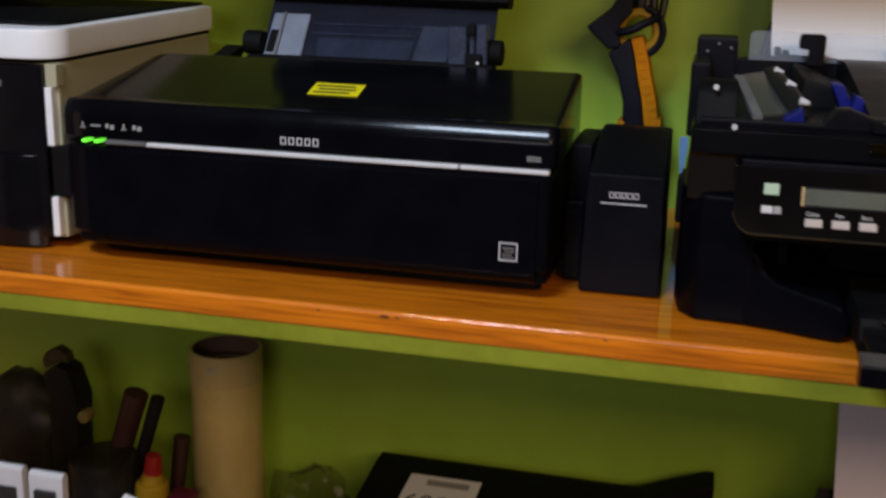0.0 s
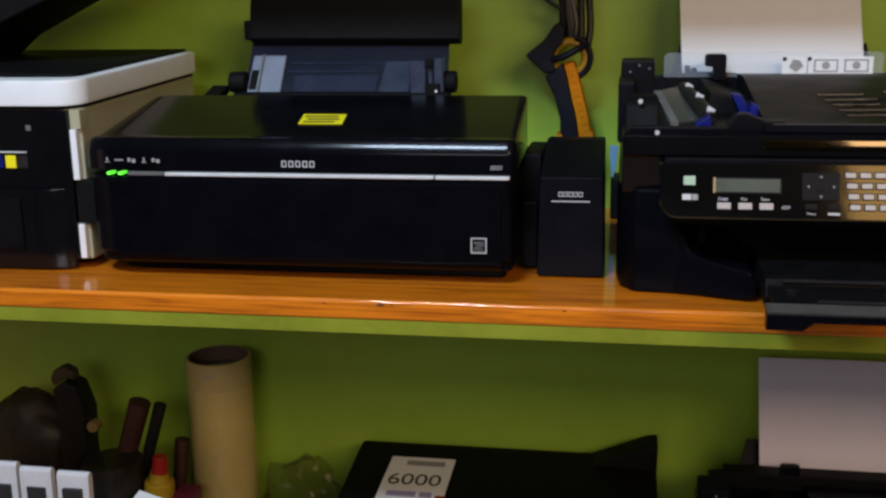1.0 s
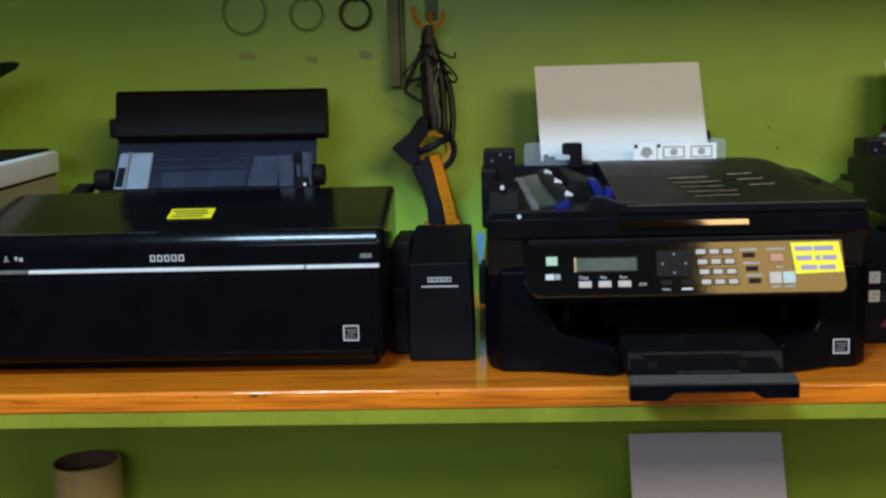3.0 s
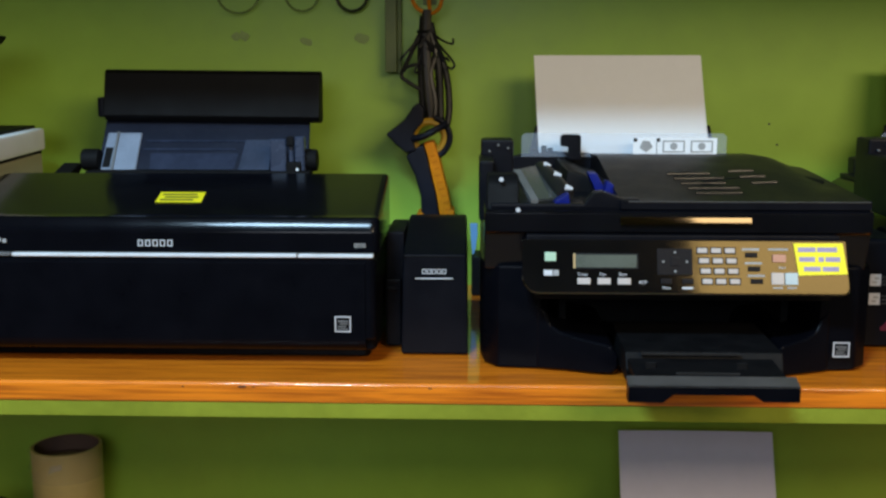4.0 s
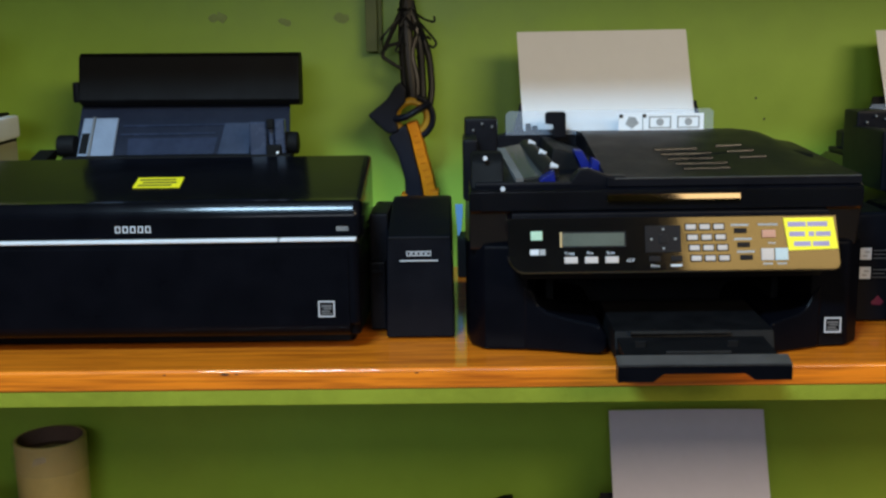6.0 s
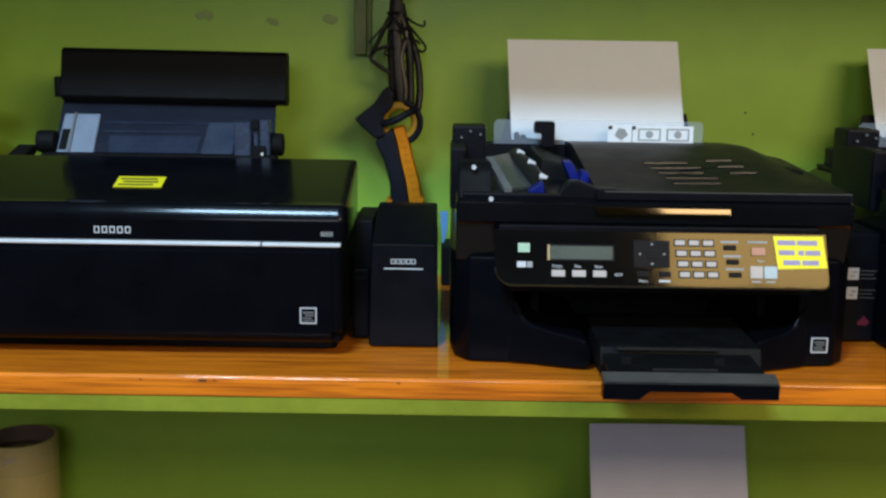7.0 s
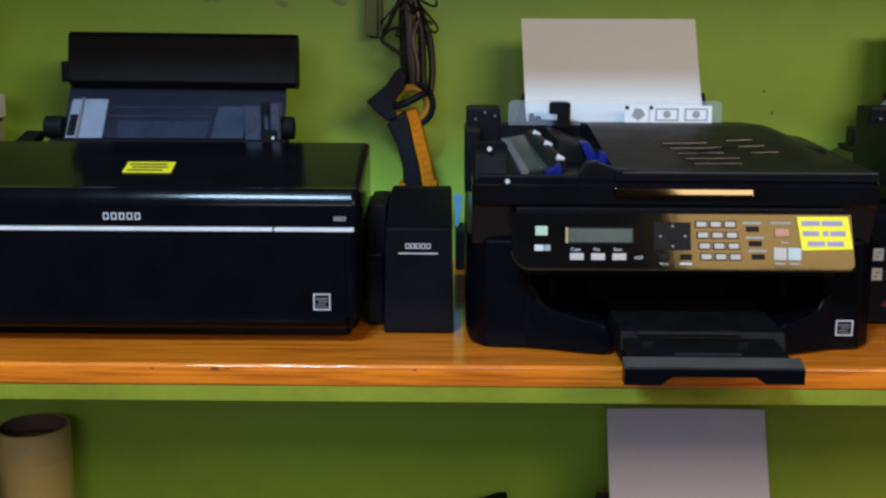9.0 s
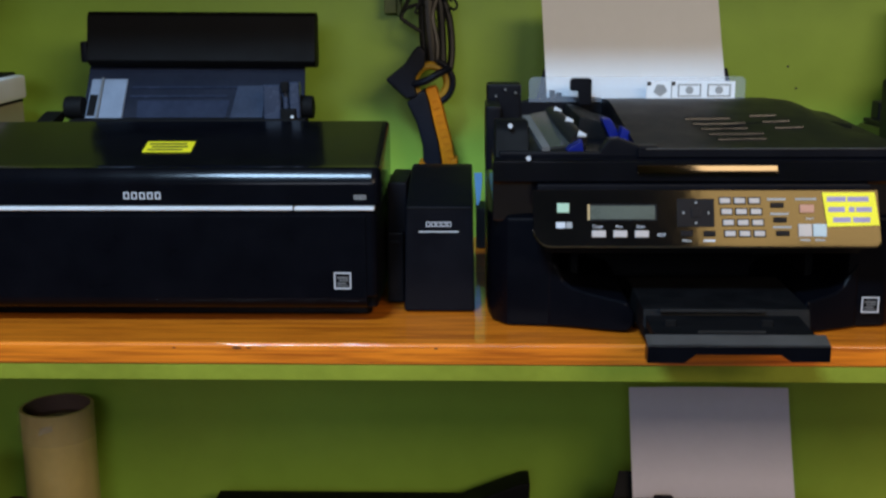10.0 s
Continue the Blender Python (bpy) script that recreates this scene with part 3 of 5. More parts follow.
def ink_tank():
    tk = thing("ink_tank", (0.06, 0.12, SHELF), "black external ink tank box beside the photo printer", "ink tank")
    bm = bmesh.new()
    front = [(0.0255, 1.2015), (0.096, 1.2015), (0.0935, 1.307), (0.0285, 1.307)]
    back = [(0.027, 1.2015), (0.0945, 1.2015), (0.0925, 1.3315), (0.028, 1.3315)]
    a = [bm.verts.new((x, 0.048, z)) for x, z in front]
    m = [bm.verts.new((x, 0.150, z)) for x, z in [back[0], back[1], (back[2][0], 1.3315), (back[3][0], 1.3315)]]
    b = [bm.verts.new((x, 0.182, z)) for x, z in back]
    for one, two in ((a, m), (m, b)):
        for i in range(4):
            bm.faces.new((one[i], one[(i + 1) % 4], two[(i + 1) % 4], two[i]))
    bm.faces.new(a), bm.faces.new(b)
    bmesh.ops.recalc_face_normals(bm, faces=bm.faces)
    part("tank_body", rounded(bm, 0.003, 2, 0.6), SATIN, tk, "satin black tank housing")
    part("lid_seam", box((0.0285, 0.0472, 1.3045), (0.0935, 0.052, 1.3050), 0), DARK, tk)
    part("trim_line", box((0.041, 0.0472, 1.2814), (0.080, 0.0484, 1.2824), 0), SILVER, tk, "thin silver line")
    bm = bmesh.new()
    letter_blocks(bm, 0.0480, 0.0735, 1.2868, 1.2917, 5, 0.0478, 0.15)
    part("maker_mark", bm, PRINT, tk, "row of small pale oblongs")
    part("tube_cover", boxes([((0.0072, 0.088, 1.2015), (0.027, 0.19, 1.3245)), ((0.0068, 0.08, 1.2015), (0.024, 0.1, 1.275))], 0.003), SATIN, tk, "black ink tube cover")
    part("tube_clip", box((0.009, 0.0775, 1.262), (0.020, 0.082, 1.2665), 0.001), SATIN, tk)
    return tk


photo_printer()
ink_tank()
plug = thing("power_plug", (0.108, 0.38, SHELF), "black power adapter standing against the wall", "adapter")
part("body", box((0.0965, 0.352, SHELF), (0.118, 0.415, 1.252), 0.004), MATTE, plug)
part("cord", pipe([(0.112, 0.36, 1.25), (0.113, 0.37, 1.275), (0.111, 0.395, 1.295), (0.112, 0.41, 1.31)], 0.0028, 8), CABLE, plug)
# added sliver for an unidentified bluish streak beside the tank
solid("blue_sliver", prism([(0.0945, 1.2945), (0.1045, 1.2945), (0.1045, 1.283), (0.1025, 1.262), (0.0995, 1.2525), (0.0975, 1.2525), (0.0950, 1.283)], "y", 0.372, 0.376, 0.0008),
      PALEBLUE, "pale blue sliver added behind the ink tank", "tag")


# ---- office printers with a broken-open document feeder ----
PANEL_TOP, PANEL_LOW = Vector((0, -0.026, 1.335)), Vector((0, -0.0420, 1.284))
PANEL_DOWN = (PANEL_LOW - PANEL_TOP).normalized()
PANEL_OUT = Vector((0, PANEL_DOWN.z, -PANEL_DOWN.y))
if PANEL_OUT.y > 0:
    PANEL_OUT = -PANEL_OUT


def on_panel(x, v, out=0.0):
    """A place on the sloping control panel: x along it, v down from its top edge."""
    p = PANEL_TOP + PANEL_DOWN * v + PANEL_OUT * out
    return Vector((x, p.y, p.z))


def panel_block(bm, x0, x1, v0, v1, lift=0.0012, base=0.0):
    c = [on_panel(x0, v1, base), on_panel(x1, v1, base), on_panel(x1, v0, base), on_panel(x0, v0, base)]
    a = [bm.verts.new(p) for p in c]
    b = [bm.verts.new(p + PANEL_OUT * lift) for p in c]
    fs = [bm.faces.new(a), bm.faces.new(b)]
    for i in range(4):
        fs.append(bm.faces.new((a[i], a[(i + 1) % 4], b[(i + 1) % 4], b[i])))
    bmesh.ops.recalc_face_normals(bm, faces=fs)


def panel_piece(name, parent, material, x0, x1, v0, v1, lift=0.0012, base=0.0, bevel=0.0006, label=""):
    bm = bmesh.new()
    panel_block(bm, x0, x1, v0, v1, lift, base)
    return part(name, rounded(bm, bevel, 2), material, parent, label)


def panel_words(name, text, size, x, v, parent, material):
    up, out = -PANEL_DOWN, PANEL_OUT
    right = up.cross(out)
    p = on_panel(x, v, 0.0004)
    m = Matrix(((right.x, up.x, out.x, p.x), (right.y, up.y, out.y, p.y), (right.z, up.z, out.z, p.z), (0, 0, 0, 1)))
    return part(name, words(text, size, m), material, parent)


def office_printer():
    pr = thing("office_printer", (0.30, 0.15, SHELF), "black four-in-one office printer with its feeder cover missing", "printer", "office printers")
    L, R, B = 0.108, 0.485, 0.33
    # lower body round the paper outlet
    bm = bmesh.new()
    left = [(L, 0.05), (L + 0.004, 0.02), (L + 0.018, 0.0), (0.168, -0.004), (0.176, 0.02), (0.176, B), (L, B)]
    add_prism(bm, left, "z", 1.2012, 1.305)
    part("left_body", rounded(bm, 0.004, 2, 0.7), FRONT, pr, "satin black lower body")
    bm = bmesh.new()
    right = [(0.437, 0.02), (0.440, -0.004), (R - 0.008, 0.0), (R + 0.007, 0.016), (R + 0.010, 0.045), (R + 0.010, B), (0.437, B)]
    add_prism(bm, right, "z", 1.2012, 1.305)
    part("right_body", rounded(bm, 0.004, 2, 0.7), FRONT, pr)
    lip = [(0.163, 1.2014), (0.190, 1.2014), (0.215, 1.2014), (0.236, 1.2014), (0.243, 1.207), (0.243, 1.220), (0.236, 1.2305), (0.203, 1.2362), (0.187, 1.2400), (0.178, 1.2470), (0.173, 1.2600), (0.163, 1.268)]
    def bow(bm):
        """The front bows forward towards the tray."""
        for v in bm.verts:
            if v.co.y < 0.05:
                t = max(0.0, min(1.0, (v.co.x - 0.163) / 0.075)) if v.co.x < 0.3 else max(0.0, min(1.0, (0.450 - v.co.x) / 0.055))
                v.co.y -= 0.020 * t * t * (3 - 2 * t)
        return bm
    part("front_lip", bow(prism(lip, "y", -0.0046, 0.16, 0.005, 3, 0.45)), FRONT, pr, "satin black lip curving into the left body")
    lip = [(0.450, 1.2014), (0.396, 1.2014), (0.391, 1.207), (0.391, 1.222), (0.398, 1.232), (0.424, 1.2365), (0.435, 1.2420), (0.440, 1.252), (0.450, 1.264)]
    part("front_lip", bow(prism(lip[::-1], "y", -0.0060, 0.16, 0.005, 3, 0.45)), FRONT, pr)
    part("outlet_cavity", boxes([((0.174, 0.16, 1.21), (0.439, 0.325, 1.30)), ((0.174, 0.0, 1.2045), (0.439, 0.17, 1.212))], 0.001), DARK, pr)
    part("outlet_roof", box((0.160, -0.004, 1.2715), (0.450, 0.17, 1.29), 0.003), DARK, pr)
    for x in (0.19, 0.42):
        part("inner_rib", box((x, 0.06, 1.212), (x + 0.008, 0.16, 1.262), 0.002), DARK, pr)
    for x in (L + 0.04, R - 0.04):
        for y in (0.04, 0.29):
            part("foot", cyl((x, y, SHELF), (x, y, 1.207), 0.012, seg=14), DARK, pr)
    label_mark(pr, 0.4535, 0.4695, 1.2165, 1.2315, -0.0070)
    # paper outlet tray
    tray = bmesh.new()
    add_prism(tray, [(0.0, 1.2205), (-0.126, 1.2195), (-0.126, 1.2205), (-0.116, 1.2250), (0.0, 1.2325)], "x", 0.246, 0.380)
    part("outlet_tray", rounded(tray, 0.001, 1), MATTE, pr, "pulled-out black paper tray")
    front = [(0.2375, 1.2070), (0.268, 1.2070), (0.277, 1.2142), (0.346, 1.2142), (0.355, 1.2082), (0.3865, 1.2082), (0.3865, 1.2222), (0.2375, 1.2222)]
    part("tray_front", prism(front, "y", -0.1315, -0.118, 0.0008), FRONT, pr)
    part("tray_lip", prism([(-0.1320, 1.2215), (-0.1155, 1.2270), (-0.1135, 1.2250), (-0.130, 1.2200)], "x", 0.2375, 0.3865, 0.0006), LIPGREY, pr, "grey tray lip")
    part("tray_step", boxes([((0.258, -0.0668, 1.2325), (0.3495, -0.0610, 1.2350)), ((0.283, -0.1065, 1.2245), (0.340, -0.1050, 1.2275))], 0.0004, 1), TRAYGREY, pr)
    for x in (0.258, 0.3400):
        part("tray_clip", box((x, -0.0905, 1.2255), (x + 0.010, -0.0885, 1.2325), 0.0006, 1), MATTE, pr)
    shelf_side = [(-0.062, 1.2085), (-0.066, 1.2180), (-0.060, 1.2340), (0.05, 1.2375), (0.05, 1.2085)]
    part("tray_shelf", prism(shelf_side, "x", 0.2440, 0.3900, 0.002, 2, 0.4), MATTE, pr)
    # scanner deck and its front
    face = [(-0.006, 1.337), (-0.0105, 1.3400), (-0.0125, 1.3585), (-0.006, 1.3615), (0.30, 1.3615), (B, 1.352), (B, 1.300), (0.006, 1.300)]
    part("scanner_deck", prism(face, "x", L + 0.004, R - 0.001, 0.003, 2, 0.9), GLOSS, pr, "glossy black scanner housing")
    part("grip_slot", prism([(-0.0150, 1.3475), (-0.0130, 1.3550), (-0.009, 1.3550), (-0.009, 1.3475)], "x", 0.242, 0.3675, 0.0008), CHROME, pr, "polished grip slot")
    # control panel
    def outline():
        pts = []
        for k in range(7):
            a = radians(180 + 15 * k)
            pts.append((0.164 + 0.016 * math.cos(a), 0.036 - 0.016 * math.sin(a)))
        for k in range(5):
            a = radians(270 + 22.5 * k)
            pts.append((0.449 + 0.006 * math.cos(a), 0.046 - 0.006 * math.sin(a)))
        return pts + [(0.453, 0.0), (0.1475, 0.0)]
    bm = bmesh.new()
    f = [bm.verts.new(on_panel(x, v, 0.0)) for x, v in outline()]
    g = [bm.verts.new(on_panel(x, v * 0.96 + 0.001, -0.014)) for x, v in outline()]
    bm.faces.new(f), bm.faces.new(g)
    for i in range(len(f)):
        bm.faces.new((f[i], f[(i + 1) % len(f)], g[(i + 1) % len(f)], g[i]))
    bmesh.ops.recalc_face_normals(bm, faces=bm.faces)
    cp = part("control_panel", rounded(bm, 0.0012, 2, 0.6), PANEL, pr, "glossy black control panel")
    part("panel_back", box((0.152, -0.018, 1.288), (0.450, 0.02, 1.338), 0.002), SATIN, pr)
    low_edge = []
    for (xa, va), (xb, vb) in zip(outline()[:-3], outline()[1:-2]):
        steps = max(1, int(math.hypot(xb - xa, vb - va) / 0.003))
        low_edge += [(xa + (xb - xa) * k / steps, va + (vb - va) * k / steps) for k in range(steps)]
    # metal strip added to draw the highlight along the panel's lower edge
    part("panel_edge_glint", pipe([on_panel(x, v - 0.0004, -0.0003) for x, v in low_edge], 0.0009, 6), EDGEGLINT, cp, "thin metal strip put in for the lower edge highlight")
    panel_piece("power_button", cp, KEYGREEN, 0.1690, 0.1800, 0.0125, 0.0212, label="lit pale green power button")
    panel_piece("network_badge", cp, PRINT, 0.1682, 0.1765, 0.0295, 0.0350, 0.0003, label="white lozenge badge")
    panel_piece("network_badge", cp, GREYINK, 0.1772, 0.1825, 0.0295, 0.0350, 0.0003)
    panel_piece("display_frame", cp, MATTE, 0.1958, 0.2578, 0.0133, 0.0284, 0.0006)
    panel_piece("display", cp, LCD, 0.1985, 0.2560, 0.0148, 0.0270, 0.0004, 0.0006, 0.0002, "grey-green blank display")
    panel_piece("display_edge", cp, TAN, 0.1962, 0.1982, 0.0137, 0.0280, 0.0005, 0.0006, 0.0002, "tan strip at the display's edge")
    for x, t in ((0.2061, "Copy"), (0.2251, "Fax"), (0.2441, "Scan")):
        panel_piece("mode_button", cp, KEY, x - 0.0062, x + 0.0062, 0.0370, 0.0432, 0.0014, label="white mode button")
        panel_words("mode_name", t, 0.0042, x - 0.001, 0.0335, cp, PRINT)
    panel_words("feeder_name", "ADF", 0.0042, 0.2615, 0.0409, cp, PRINT)
    panel_piece("cursor_pad", cp, SATIN, 0.2755, 0.3085, 0.0085, 0.0338, 0.0008, label="dark square cursor pad")
    panel_piece("ok_button", cp, SATIN, 0.2880, 0.2965, 0.0170, 0.0255, 0.0010, 0.0008)
    for x, v, dx, dv in ((0.2922, 0.0118, 0, -1), (0.2922, 0.0305, 0, 1), (0.2808, 0.0212, -1, 0), (0.3036, 0.0212, 1, 0)):
        bm = bmesh.new()
        tri = [on_panel(x + dx * 0.0012, v + dv * 0.0012, 0.0011)]
        tri += [on_panel(x - dx * 0.001 + dv * 0.0014, v - dv * 0.001 + dx * 0.0014, 0.0011), on_panel(x - dx * 0.001 - dv * 0.0014, v - dv * 0.001 - dx * 0.0014, 0.0011)]
        bm.faces.new([bm.verts.new(p) for p in tri])
        part("arrow_mark", bm, GREYINK, cp)
    panel_piece("menu_button", cp, SATIN, 0.2785, 0.2890, 0.0372, 0.0424, 0.0014)
    panel_piece("menu_button", cp, SATIN, 0.2988, 0.3092, 0.0372, 0.0424, 0.0014)
    panel_words("menu_name", "Menu", 0.0036, 0.2839, 0.0461, cp, PRINT)
    panel_piece("menu_bar", cp, PRINT, 0.2985, 0.3090, 0.0450, 0.0470, 0.0003, bevel=0)
    for r in range(4):
        for c in range(3):
            x, v = 0.3180 + 0.0129 * c + 0.0014 * r, 0.0103 + 0.0098 * r
            panel_piece("key_seat", cp, DARK, x - 0.0056, x + 0.0056, v - 0.0033, v + 0.0033, 0.0005, bevel=0)
            panel_piece("number_key", cp, KEY, x - 0.0046, x + 0.0046, v - 0.0024, v + 0.0024, 0.0013, label="pale number key")
    for x, v in ((0.3638, 0.0143), (0.3662, 0.0275), (0.3684, 0.0394)):
        panel_piece("function_key", cp, SATIN, x - 0.0058, x + 0.0058, v - 0.0024, v + 0.0024, 0.0013)
        panel_piece("key_caption", cp, GREYINK, x - 0.0085, x + 0.0078, v - 0.0064, v - 0.0044, 0.0003, bevel=0)
    panel_piece("stop_button", cp, KEYRED, 0.3835, 0.3962, 0.0137, 0.0212, 0.0014, label="pinkish stop button")
    panel_piece("key_caption", cp, GREYINK, 0.3800, 0.3985, 0.0078, 0.0098, 0.0003, bevel=0)
    panel_words("start_name", "Start", 0.0036, 0.3925, 0.0262, cp, PRINT)
    panel_piece("start_button", cp, KEY, 0.3820, 0.3938, 0.0310, 0.0425, 0.0014, label="pale start button")
    panel_piece("start_button", cp, KEYCYAN, 0.3948, 0.4068, 0.0310, 0.0425, 0.0014, label="pale blue start button")
    panel_piece("key_caption", cp, GREYINK, 0.3835, 0.3925, 0.0445, 0.0462, 0.0003, bevel=0)
    panel_piece("key_caption", cp, GREYINK, 0.3965, 0.4055, 0.0445, 0.0462, 0.0003, bevel=0)
    bm = bmesh.new()
    vs = [bm.verts.new(on_panel(x, v, 0.0006)) for x, v in ((0.4035, 0.0030), (0.4495, 0.0028), (0.4530, 0.0322), (0.4075, 0.0335))]
    ws = [bm.verts.new(v.co + PANEL_OUT * 0.0004) for v in vs]
    bm.faces.new(vs), bm.faces.new(ws)
    for i in range(4):
        bm.faces.new((vs[i], vs[(i + 1) % 4], ws[(i + 1) % 4], ws[i]))
    bmesh.ops.recalc_face_normals(bm, faces=bm.faces)
    st = part("sticker", bm, YELLOW, cp, "bright yellow paper sticker")
    for k, runs in enumerate((((0.4075, 0.4240), (0.4255, 0.4440)), ((0.4085, 0.4230), (0.4265, 0.4315), (0.4330, 0.4465)), ((0.4125, 0.4280), (0.4300, 0.4450)))):
        for a, b in runs:
            panel_piece("ink_line", cp, LILAC, a, b, 0.0068 + 0.0092 * k, 0.0112 + 0.0092 * k, 0.0002, 0.0011, 0, "violet line of unreadable writing")
    # document tray on the lid
    def lid(x, y):
        t = min(1, max(0, (y + 0.006) / 0.23))
        t = 0.75 * t + 0.25 * t * t * (3 - 2 * t)
        s = min(1, max(0, (R - 0.006 - x) / 0.045))
        s = 0.5 + 0.5 * s * s * (3 - 2 * s)
        return 1.3695 + 0.0270 * t * s - 0.004 * max(0, (y - 0.22) / 0.1)
    bm = bmesh.new()
    xs = [0.2435 + (R - 0.003 - 0.2435) * i / 26 for i in range(27)]
    ys = [-0.008 + 0.318 * j / 22 for j in range(23)]
    grid = [[bm.verts.new((x, y, lid(x, y))) for y in ys] for x in xs]
    for i in range(26):
        for j in range(22):
            bm.faces.new((grid[i][j], grid[i + 1][j], grid[i + 1][j + 1], grid[i][j + 1]))
    rim = [grid[i][0] for i in range(27)] + [grid[26][j] for j in range(1, 23)] + [grid[i][22] for i in range(25, -1, -1)] + [grid[0][j] for j in range(21, 0, -1)]
    low = [bm.verts.new((v.co.x, v.co.y, 1.3618)) for v in rim]
    for i in range(len(rim)):
        bm.faces.new((rim[i], rim[(i + 1) % len(rim)], low[(i + 1) % len(rim)], low[i]))
    bm.faces.new(low)
    bmesh.ops.recalc_face_normals(bm, faces=bm.faces)
    dt = part("document_tray", bm, SATIN, pr, "black ribbed document tray", sharp=0.8)
    for k in range(5):
        y, x0 = 0.030 + 0.022 * k, 0.322 - 0.0035 * k
        w = 0.046 + 0.006 * (k % 2)
        part("rib", pipe([(x0 + w * q, y + 0.003 * q, lid(x0 + w * q, y + 0.003 * q) + 0.0002) for q in (0, 0.33, 0.67, 1)], 0.0017, 8), RIB, dt)
    for k in range(3):
        y, x0 = 0.078 + 0.027 * k, 0.388 - 0.006 * k
        part("rib", pipe([(x0 + 0.028 * q, y + 0.004 * q, lid(x0 + 0.028 * q, y + 0.004 * q) + 0.0002) for q in (0, 0.5, 1)], 0.0015, 8), RIB, dt)
    # flat dark patch laid on the tray for the shade of a recess
    groove = [(0.3350, 0.070), (0.4700, 0.100), (0.4760, 0.120), (0.4600, 0.128), (0.3950, 0.108), (0.3400, 0.090)]
    bm = bmesh.new()
    up = [bm.verts.new((x, y, lid(x, y) + 0.0007)) for x, y in groove]
    dn = [bm.verts.new((x, y, lid(x, y) - 0.0012)) for x, y in groove]
    bm.faces.new(up), bm.faces.new(dn)
    for i in range(6):
        bm.faces.new((up[i], up[(i + 1) % 6], dn[(i + 1) % 6], dn[i]))
    bmesh.ops.recalc_face_normals(bm, faces=bm.faces)
    part("groove_patch", bm, DARK, dt, "flat dark patch standing in for a shaded recess")
    part("edge_line", pipe([(0.250 + 0.0577 * k, -0.0082, lid(0.250 + 0.0577 * k, -0.008) - 0.0004) for k in range(5)], 0.0007, 6), LIPGREY, dt, "thin grey line along the front edge")
    # bared feeder works
    part("feeder_floor", box((0.118, -0.004, 1.361), (0.245, 0.31, 1.3665), 0.002), SATIN, pr)
    part("feeder_rear_wall", prism([(0.128, 1.36), (0.245, 1.36), (0.245, 1.394), (0.20, 1.396), (0.16, 1.392), (0.128, 1.386)], "y", 0.288, 0.312, 0.002), SATIN, pr)
    part("hinge_post", rounded(boxes([((0.108, 0.185, 1.34), (0.1455, 0.23, 1.417)), ((0.106, 0.10, 1.335), (0.122, 0.20, 1.40))], 0), 0.004, 2), SATIN, pr, "black hinge post")
    post = [(-0.002, 1.338), (-0.006, 1.35), (0.010, 1.385), (0.022, 1.392), (0.075, 1.39), (0.10, 1.37), (0.10, 1.338)]
    part("side_post", prism(post, "x", 0.1145, 0.1455, 0.003, 2, 0.6), DARK, pr, "black gear side post")
    for x, y, z in ((0.128, 0.006, 1.3890), (0.1440, -0.0125, 1.3615), (0.128, 0.183, 1.411), (0.139, 0.183, 1.4075), (0.118, 0.183, 1.404)):
        part("screw", cyl((x, y, z), (x, y - 0.0035, z), 0.0022 if y < 0.1 else 0.0013, seg=12), PRINT if y < 0.1 else MIDGREY, pr, "bright round screw head")
    plate = slab_mesh([(0.156, 0.005, 1.366), (0.190, 0.03, 1.366), (0.176, 0.14, 1.390), (0.142, 0.10, 1.387)], 0.003)
    part("separator_plate", plate, SMOKE, pr, "smoky clear separator plate")
    part("plate_edge", slab_mesh([(0.157, -0.001, 1.366), (0.164, 0.0, 1.366), (0.150, 0.092, 1.3875), (0.142, 0.092, 1.3875)], 0.004), MIDGREY, pr, "pale grey plate edge")
    part("feed_shaft", pipe([(0.174, 0.135, 1.388), (0.183, 0.08, 1.382), (0.193, 0.03, 1.371)], 0.0085, 14), TRAYGREY, pr, "smoky grey feed roller")
    for x, y, z in ((0.1800, 0.115, 1.3945), (0.1880, 0.068, 1.3885), (0.1965, 0.028, 1.3790)):
        part("roller_tip", cyl((x - 0.004, y, z), (x + 0.003, y - 0.002, z - 0.0015), 0.0036, 0.0016, seg=10), PRINT, pr, "small white roller tip")
    part("feed_cover", prism([(0.196, 1.365), (0.245, 1.365), (0.245, 1.3765), (0.232, 1.3785), (0.214, 1.3865), (0.200, 1.3895)], "y", 0.10, 0.28, 0.003), MATTE, pr)
    part("lever", prism([(0.1785, 1.365), (0.1950, 1.365), (0.1935, 1.3765), (0.1820, 1.370)], "y", -0.002, 0.018, 0.0015), BLUE, pr, "bright blue release lever")
    part("lever", prism([(0.229, 1.366), (0.2385, 1.366), (0.2365, 1.374), (0.2285, 1.3885), (0.2205, 1.3890), (0.2200, 1.3860), (0.2245, 1.3770)], "y", 0.075, 0.10, 0.0015), BLUE, pr, "bright blue release lever")
    part("lever_foot", prism([(0.2340, 1.366), (0.2465, 1.366), (0.2465, 1.375), (0.2430, 1.3795), (0.2370, 1.3825)], "y", 0.06, 0.08, 0.0015), BLUE, pr)
    part("tray_wing", prism([(0.205, 1.362), (0.262, 1.362), (0.262, 1.3715), (0.245, 1.3715), (0.226, 1.3785), (0.217, 1.3775)], "y", -0.004, 0.014, 0.002), SATIN, pr)
    for x, z, h in ((0.173, 1.392, 0.011), (0.183, 1.394, 0.013), (0.191, 1.394, 0.009)):
        part("hinge_tooth", box((x, 0.288, z), (x + 0.006, 0.30, z + h * 0.7), 0.0012), DARK, pr)
